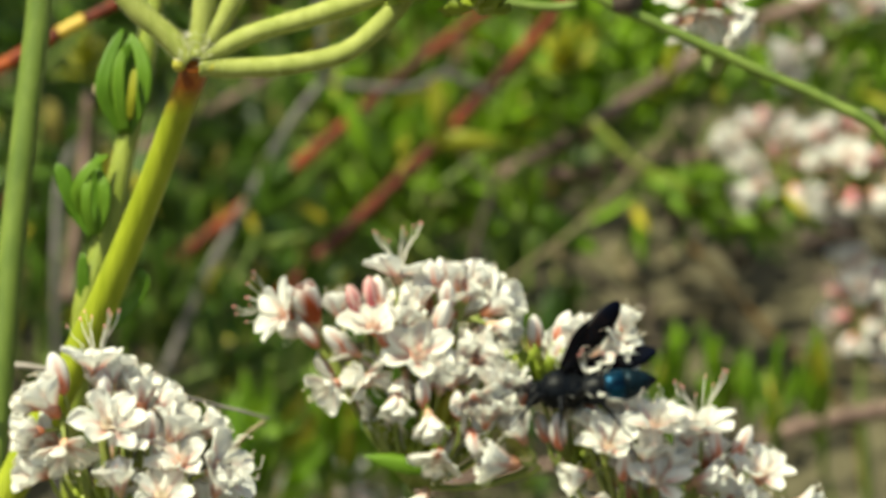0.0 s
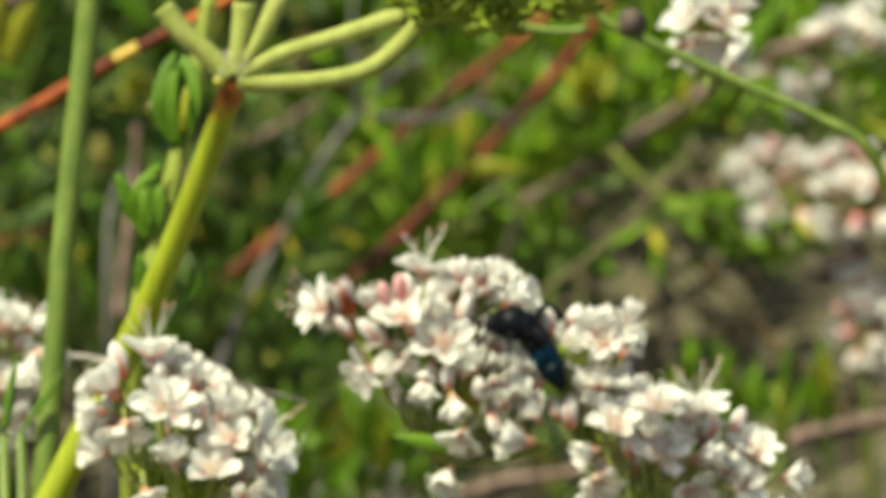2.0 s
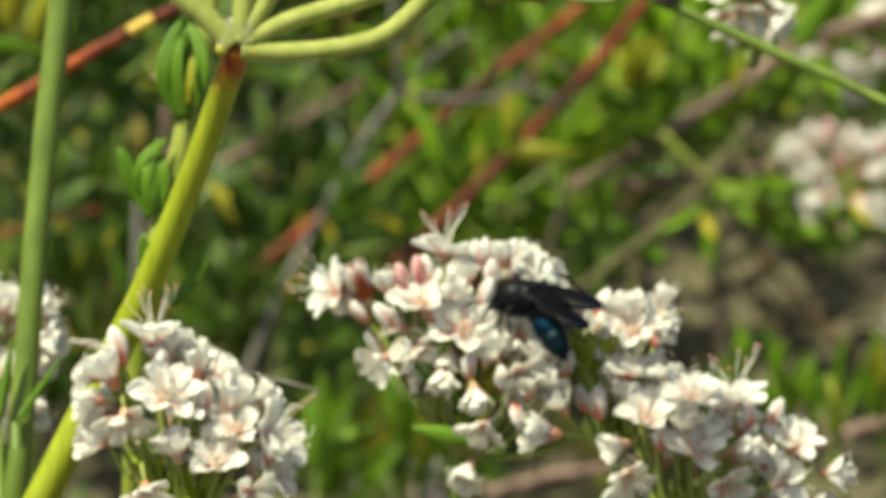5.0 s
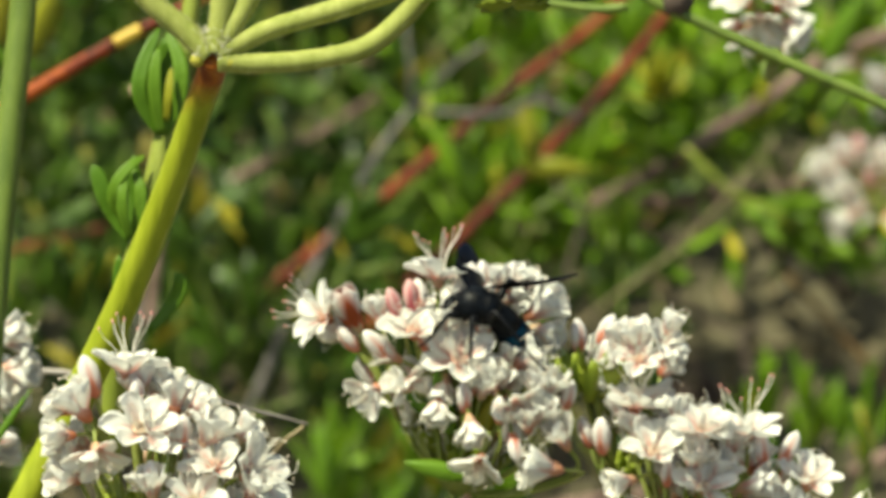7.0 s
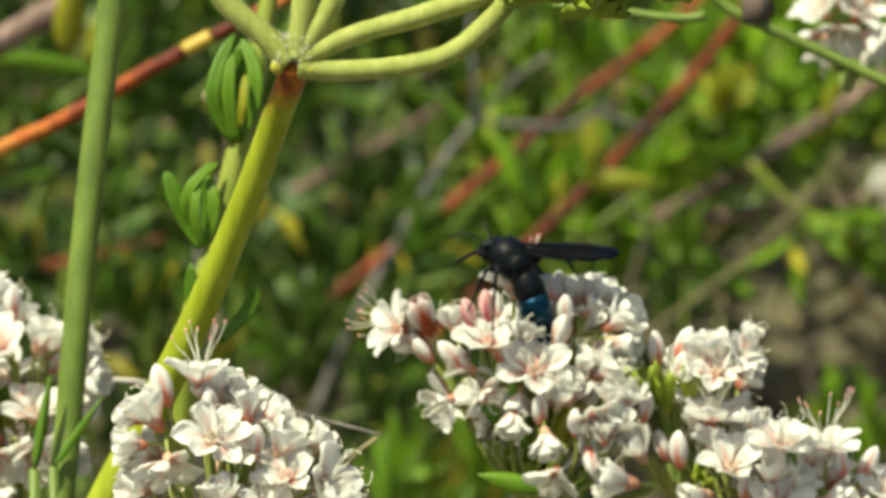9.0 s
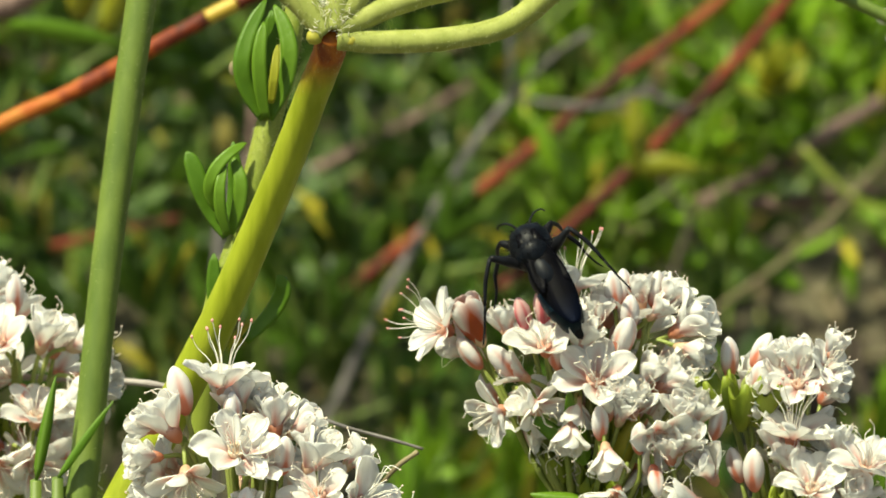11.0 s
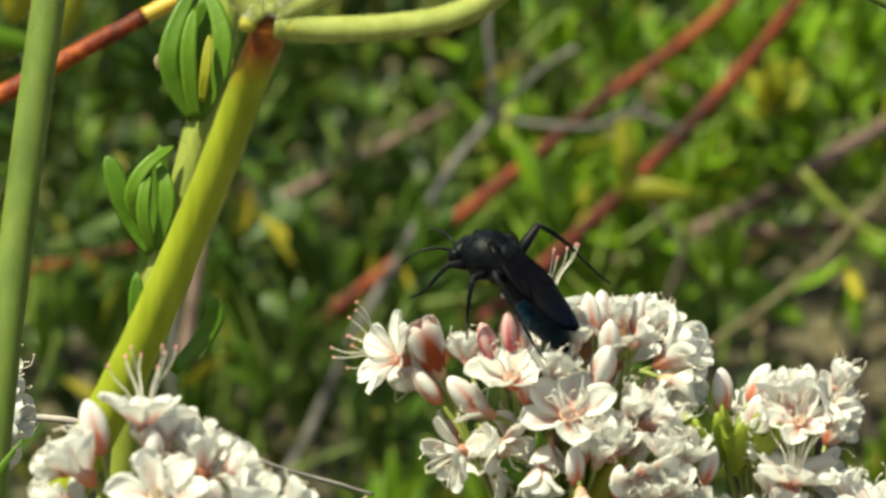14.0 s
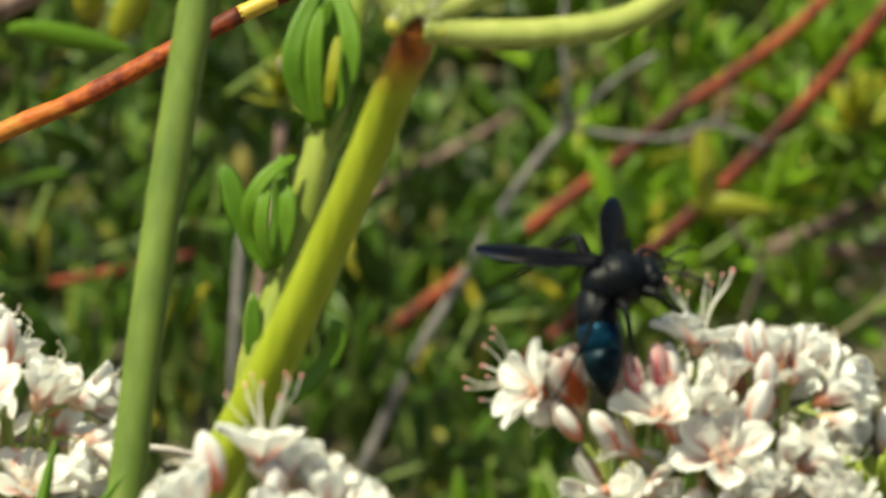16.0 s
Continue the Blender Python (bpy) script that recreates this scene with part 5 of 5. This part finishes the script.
def make_wasp():
    """A wasp with its head to +y and its back to +z; lengths in millimetres times MM."""
    start = L(0, 8, 3)
    MM = 0.00111
    ob = thing("wasp", start, "slender blue-black wasp with smoky wings on the flowers", "wasp")
    I4 = Matrix.Identity(4)
    body = [(0.3, -1.8), (0.8, -1.6), (1.2, -1.15), (1.32, -0.7), (1.27, -0.5), (1.44, -0.15), (1.5, 0.35), (1.43, 0.85), (1.2, 1.25), (1.04, 1.45), (0.78, 1.65), (0.3, 1.75)]
    part("thorax", link_mesh("thorax", *along_y(lathe_data([(r * MM, z * MM) for r, z in body], 18)), SHELL), ob, I4)
    part("shoulder_plate", link_mesh("shoulder_plate", *ball_data(0.8 * MM, 0.7 * MM, 0.3 * MM), SHELL_TEAL), ob, Matrix.Translation((0, 0.1 * MM, 1.09 * MM)), "steel-blue plate")
    r = random.Random(71)
    verts, faces = [], []
    for _ in range(420):
        a, y = r.uniform(0, 2 * math.pi), r.uniform(-1.5, 1.6)
        rad = float(np.interp(y, [z for _, z in body], [w for w, _ in body]))
        n = Vector((math.cos(a), 0.15 * y, math.sin(a))).normalized()
        p = Vector((math.cos(a) * rad * 0.97, y, math.sin(a) * rad * 0.97))
        q = p + (n + Vector((r.uniform(-0.4, 0.4), r.uniform(-0.6, 0.2), r.uniform(-0.4, 0.4)))).normalized() * r.uniform(0.18, 0.42)
        tube_data([p * MM, q * MM], [0.022 * MM, 0.008 * MM], 3, verts=verts, faces=faces)
    part("hairs", link_mesh("hairs", verts, faces, LEG), ob, I4, "short black hairs")
    hd = part("head", link_mesh("head", *ball_data(1.08 * MM, 0.64 * MM, 0.92 * MM), SHELL), ob, Matrix.Translation((0, 2.0 * MM, -0.55 * MM)))
    for s in (-1, 1):
        under(new("eye", link_mesh("eye", *ball_data(0.36 * MM, 0.45 * MM, 0.62 * MM), LEG)), hd, Matrix.Translation((s * 0.76 * MM, 0.12 * MM, 0.1 * MM)))
        pts = [Vector((s * 0.3, 0.55, 0.1)), Vector((s * 0.55, 1.1, 0.25)), Vector((s * 1.0, 1.9, 0.1)), Vector((s * 1.5, 2.6, -0.4)), Vector((s * 1.7, 3.0, -1.0))]
        under(new("antenna", tube([p * MM for p in pts], [0.09 * MM, 0.075 * MM, 0.05 * MM], LEG, 7, 6)), hd, I4)
    under(new("jaw", link_mesh("jaw", *ball_data(0.5 * MM, 0.35 * MM, 0.3 * MM), LEG)), hd, Matrix.Translation((0, 0.35 * MM, -0.85 * MM)))
    belly = [(0.4, -0.3), (0.66, 0.0), (0.92, 0.4), (1.10, 0.9), (1.17, 1.4), (1.16, 1.9), (1.10, 1.98), (1.20, 2.4), (1.24, 3.0), (1.20, 3.08), (1.15, 3.7), (1.02, 4.25), (0.99, 4.32), (0.80, 4.95), (0.52, 5.5), (0.2, 5.95), (0.03, 6.1)]
    ab = part("abdomen", link_mesh("abdomen", *lathe_data([(r * MM, z * MM) for r, z in belly], 20), SHELL), ob, Matrix.Translation((0, -1.25 * MM, 0)) @ Matrix.Rotation(radians(90), 4, "X"))
    band = [(1.20, 2.15), (1.22, 2.42), (1.265, 3.0), (1.225, 3.09), (1.20, 3.6)]
    under(new("blue_band", link_mesh("blue_band", *lathe_data([(r * MM, z * MM) for r, z in band], 20), SHELL_BLUE)), ab, I4)
    rear = [(1.19, 3.58), (1.06, 4.22), (1.02, 4.32), (0.83, 4.95), (0.56, 5.48)]
    under(new("rear_band", link_mesh("rear_band", *lathe_data([(r * MM, z * MM) for r, z in rear], 20), SHELL_TEAL)), ab, I4)
    wings, hind = {}, {}
    for name, s, ln, wd, y in (("fore_wing", -1, 7.3, 2.0, 0.35), ("fore_wing", 1, 7.3, 2.0, 0.35)):
        v, f = blade_data(ln * MM, wd * MM, 0.03 * MM, -0.12, 0.03, rows=12, blunt=1.5, rounded=True)
        w = part(name, link_mesh(name, v, f, WING), ob, Matrix.Translation((s * 0.53 * MM, y * MM, 0.88 * MM)))
        v, f = blade_data(4.6 * MM, 1.0 * MM, 0.025 * MM, 0.05, 0.05, rows=8, blunt=1.4)
        under(new("hind_wing", link_mesh("hind_wing", v, f, WING)), w, Matrix.Translation((s * 0.5 * MM, 0.12 * MM, 0.1 * MM)) @ Matrix.Rotation(radians(s * 8), 4, "Y"))
        wings[s] = w
    # hip, knee, ankle and toe of each leg
    for s in (-1, 1):
        for y0, knee, ankle, toe in ((0.9, (1.8, 2.0, -0.2), (2.3, 2.9, -2.0), (2.6, 3.9, -3.0)),
                                     (-0.1, (2.4, 0.1, 0.0), (3.2, -0.2, -2.0), (3.9, -0.6, -3.2)),
                                     (-0.9, (2.8, -0.9, 1.3), (4.2, -3.0, -0.6), (5.2, -4.8, -2.2))):
            hip = Vector((s * 0.6, y0, -0.75)) * MM
            k, a, t = (Vector((s * p[0], p[1], p[2])) * MM for p in (knee, ankle, toe))
            leg = part("leg", tube([Vector((0, 0, 0)), (k - hip) * 0.5 + Vector((0, 0, 0.12 * MM)), k - hip], [0.26 * MM, 0.36 * MM, 0.20 * MM], LEG, 8, 5), ob, Matrix.Translation(hip))
            if y0 < -0.5:
                hind[s] = leg
            under(new("shin", tube([Vector((0, 0, 0)), (a - k) * 0.5 + Vector((s * 0.1 * MM, 0, 0.1 * MM)), a - k], [0.16 * MM, 0.15 * MM, 0.10 * MM], LEG, 7, 5)), leg, Matrix.Translation(k - hip))
            under(new("foot", tube([Vector((0, 0, 0)), (t - a) * 0.55 - Vector((0, 0, 0.12 * MM)), t - a], [0.09 * MM, 0.075 * MM, 0.05 * MM], LEG, 6, 5)), leg, Matrix.Translation(a - hip))
    return ob, ab, wings, hind


WASP, ABDOMEN, WINGS, HIND_LEGS = make_wasp()


def eased(rows, most=60.0):
    """Puts poses between two rows wherever a wing turns far."""
    out = [rows[0]]
    for (t0, a), (t1, b) in zip(rows, rows[1:]):
        qa, qb = a.to_quaternion(), b.to_quaternion()
        if qa.dot(qb) < 0:
            qb.negate()
        steps = max(1, math.ceil(math.degrees(qa.rotation_difference(qb).angle) / most))
        for k in range(1, steps + 1):
            f = k / steps
            out.append((t0 + (t1 - t0) * f, Matrix.LocRotScale(a.translation.lerp(b.translation, f), qa.slerp(qb, f), None)))
    return out


def motions():
    """The wasp climbs over the head; its abdomen bends and its wings open and fold.
    Rows: seconds, place of the thorax, the way of the head, of the back and of the abdomen, and of each open wing."""
    rows = [
        (0, (21.0, -7.6, -2.5), (-0.99, 0.15, 0.00), (0, 1, -0.3), (0.98, 0.16, -0.05), (0.60, 0.78, 0.30), (0.96, 0.20, 0.20)),
        (0.5, (19.9, -6.5, -1), (-0.93, 0.35, 0.10), (0.1, 1, -0.4), (0.99, -0.05, 0.10), (0.77, 0.60, 0.20), (0.97, 0.15, 0.20)),
        (1, (18.7, -4.8, -2), (-0.82, 0.57, 0.10), (0.3, 0.8, -0.6), (0.75, -0.66, 0.10), -0.085, -0.085),
        (1.5, (17.8, -4.3, -2), (-0.82, 0.56, 0.10), (0.4, 0.7, -0.6), (0.42, -0.90, 0.10), -0.085, -0.085),
        (2, (15.8, -2.8, -2.0), (-0.96, 0.26, 0.10), (0.2, 0.9, -0.5), (0.45, -0.89, -0.10), (0.62, -0.62, 0.48), (0.55, -0.62, 0.55)),
        (2.5, (15.1, -2.1, -2.5), (-0.99, 0.08, 0.10), (0.2, 0.9, -0.5), (0.44, -0.90, 0.00), (0.86, 0.47, 0.20), (0.98, 0.00, 0.20)),
        (3, (14.6, -1.2, -2.5), (-0.99, 0.00, 0.10), (0.2, 0.9, -0.5), (0.42, -0.91, 0.00), (0.98, -0.06, 0.20), (0.95, -0.23, 0.20)),
        (3.5, (15.1, -2.9, -2), (-0.95, 0.15, 0.10), (0.25, 0.9, -0.5), (0.30, -0.94, -0.15), (0.52, -0.70, 0.50), (0.45, -0.68, 0.58)),
        (6, (13.1, -1, -2), (-0.88, 0.02, 0.46), (0.15, 0.85, -0.5), (0.42, -0.74, -0.52), (0.56, -0.26, -0.78, 2), (0.64, -0.02, -0.76, 2)),
        (6.5, (12.6, -1, -2), (-0.86, 0.08, 0.46), (0.15, 0.85, -0.5), (0.42, -0.74, -0.52), (0.56, -0.28, -0.78, 2), (0.64, -0.04, -0.76, 2)),
        (7, (10.6, -0.2, -2.2), (-0.97, 0.20, 0.10), (0.1, 0.9, -0.5), (0.52, -0.66, 0.54), (-0.12, 0.50, 0.85, 1), (0.98, 0.10, -0.10, 1)),
        (7.5, (10.5, 2.3, -1), (-0.50, 0.76, 0.40), (0.3, 0.6, -0.8), (0.68, -0.68, -0.25), -0.03, -0.03),
        (8, (9.7, 3.5, -0.5), (-0.29, 0.87, 0.40), (-0.2, 0.45, -0.9), (0.32, -0.92, -0.20), -0.03, -0.03),
        (8.5, (8.1, 4.2, -1), (-0.65, 0.69, 0.30), (0.4, 0.6, -0.7), (0.34, -0.93, 0.10), (0.45, -0.55, 0.70), (0.99, -0.02, 0.05)),
        (11, (4.2, 5.0, -0.8), (-0.24, 0.60, 0.76), (-0.2, 0.45, -0.9), (0.51, -0.86, -0.10), -0.085, -0.085),
        (11.5, (2.7, 3.7, -0.8), (-0.44, 0.42, 0.79), (-0.1, 0.6, -0.8), (0.64, -0.76, -0.10), -0.085, -0.085),
        (12, (3.2, 4.6, -0.8), (-0.45, 0.48, 0.75), (-0.1, 0.55, -0.85), (0.64, -0.76, -0.10), -0.085, -0.085),
        (12.5, (4.7, 5.4, -0.8), (-0.31, 0.58, 0.75), (-0.2, 0.45, -0.9), (0.43, -0.90, -0.10), -0.085, -0.085),
        (13, (5.5, 5.2, -0.8), (-0.28, 0.60, 0.75), (-0.2, 0.45, -0.9), (0.34, -0.93, -0.10), -0.085, -0.085),
        (13.5, (5.4, 5.5, -0.8), (-0.14, 0.62, 0.77), (-0.2, 0.45, -0.9), (0.34, -0.93, -0.10), -0.085, -0.085),
        (14, (3.9, 5.6, -0.5), (-0.88, 0.34, 0.32), (0.35, 0.6, -0.7), (0.55, -0.83, -0.10), -0.085, -0.085),
        (14.5, (2.2, 5.1, -0.5), (-0.97, -0.10, 0.20), (0.3, 0.85, -0.5), (0.69, -0.72, -0.10), (-0.46, 0.36, 0.81), (0.18, 0.72, 0.67)),
        (15, (2.0, 5.2, -0.5), (-0.42, 0.60, 0.68), (-0.2, 0.45, -0.9), (0.42, -0.90, -0.10), (-0.44, 0.42, 0.79), -0.085),
        (15.5, (0.6, 4.9, -0.5), (0.10, 0.76, 0.64), (-0.3, 0.4, -0.9), (0.45, -0.88, -0.10), -0.085, -0.085),
        (16, (2.2, 5.7, -1), (0.94, 0.35, 0.00), (-0.55, 0.55, -0.7), (0.16, -0.97, -0.20), (-0.97, 0.02, 0.24), (0.02, 0.52, 0.85)),
    ]
    body, belly, left, right = [], [], [], []
    for t, place, head, back, tail, wing_l, wing_r in rows:
        y = D(*head)
        x = y.cross(D(*back)).normalized()
        z = x.cross(y)
        turn = Matrix((x, y, z)).transposed()
        body.append((t, Matrix.Translation(L(*place)) @ turn.to_4x4()))
        own = turn.transposed()
        a = own @ D(*tail)
        belly.append((t, Matrix.Translation((0, -1.3 * MM, 0)) @ turned(a)))
        for s, given, out in ((-1, wing_l, left), (1, wing_r, right)):
            open_wing = isinstance(given, tuple)
            over = Vector((0, 0, 1)) - a * a.z
            over = (over if over.length > 0.1 else Vector((0, 1, 0))).normalized()
            hinge = Vector((s * 0.60, 0.1, 1.45 if open_wing else 1.72))
            rest = Vector((0, -1.3, 0)) + a * 5.9 + over * (2.0 + 0.08 * s)
            way = (own @ D(*given[:3])) if open_wing else (rest + Vector((s * (0.38 + 6 * given), 0, 0)) - hinge).normalized()
            flat = (own @ (D(0.7, 0.5, -0.5) if len(given) < 4 else D(0.3, 1, 0.1) if given[3] == 1 else D(0.1, 0.5, -1))) if open_wing else over
            n = (flat - way * flat.dot(way)).normalized()
            m = Matrix((n.cross(way) * -1, n * -1, way)).transposed()
            if m.determinant() < 0:
                m = Matrix((n.cross(way), n * -1, way)).transposed()
            out.append((t, Matrix.Translation(hinge * MM) @ m.to_4x4()))
    walk(WASP, body)
    walk(ABDOMEN, belly)
    walk(WINGS[-1], eased(left))
    walk(WINGS[1], eased(right))
    # the stems sway a little in the wind, about their feet
    for stem, sway in ((LEFT_STEM, [(0, 3.32), (0.5, 2.67), (1, 2.04), (1.5, 1.56), (2, 2.13), (2.5, 1.55), (3, 1.44), (3.5, 1.08), (6, -0.38), (6.5, -0.17), (7, -0.78), (7.5, -0.39), (8, 0.09), (8.5, 0.2), (11, 1.44), (11.5, 1.55), (12, 1.8), (12.5, 1.86), (13, 1.32), (13.5, 1.07), (14, 1.2), (14.5, 1.42), (15, 2.1), (15.5, 3.12), (16, 3.2)]),
                       (UMBEL, [(0, 1.1), (0.5, 0.9), (1, 0.9), (1.5, 0.7), (2, 0.5), (2.5, 0.5), (3, 0.4), (3.5, 0.3), (6, 0.2), (6.5, 0.2), (7, 0.0), (7.5, 0.2), (8, 0.4), (8.5, 0.3), (11, 0.3), (11.5, 0.5), (12, 0.6), (12.5, 0.6), (13, 0.4), (13.5, 0.3), (14, 0.3), (14.5, 0.4), (15, 0.6), (15.5, 0.7), (16, 0.8)])):
        foot = stem.matrix_basis.copy()
        walk(stem, [(t, foot @ Matrix.Rotation(x * MM / HEIGHT, 4, "Y")) for t, x in sway])
    swing = [(0, 20), (1, 15), (2, 28), (3.5, 30), (6, 25), (7, 20), (8, 8), (8.5, 0), (11, 0), (12, 6), (13, 0), (13.5, -4), (14, 14), (14.5, 34), (15, 12), (15.5, 8), (16, 4)]
    for s in (-1, 1):
        hip = Vector((s * 0.6, -0.9, -0.75)) * 1.11 * MM
        walk(HIND_LEGS[s], [(t, Matrix.Translation(hip) @ Matrix.Rotation(radians(-s * (a + (2 * s if t % 2 else 0))), 4, "Z")) for t, a in swing])


motions()
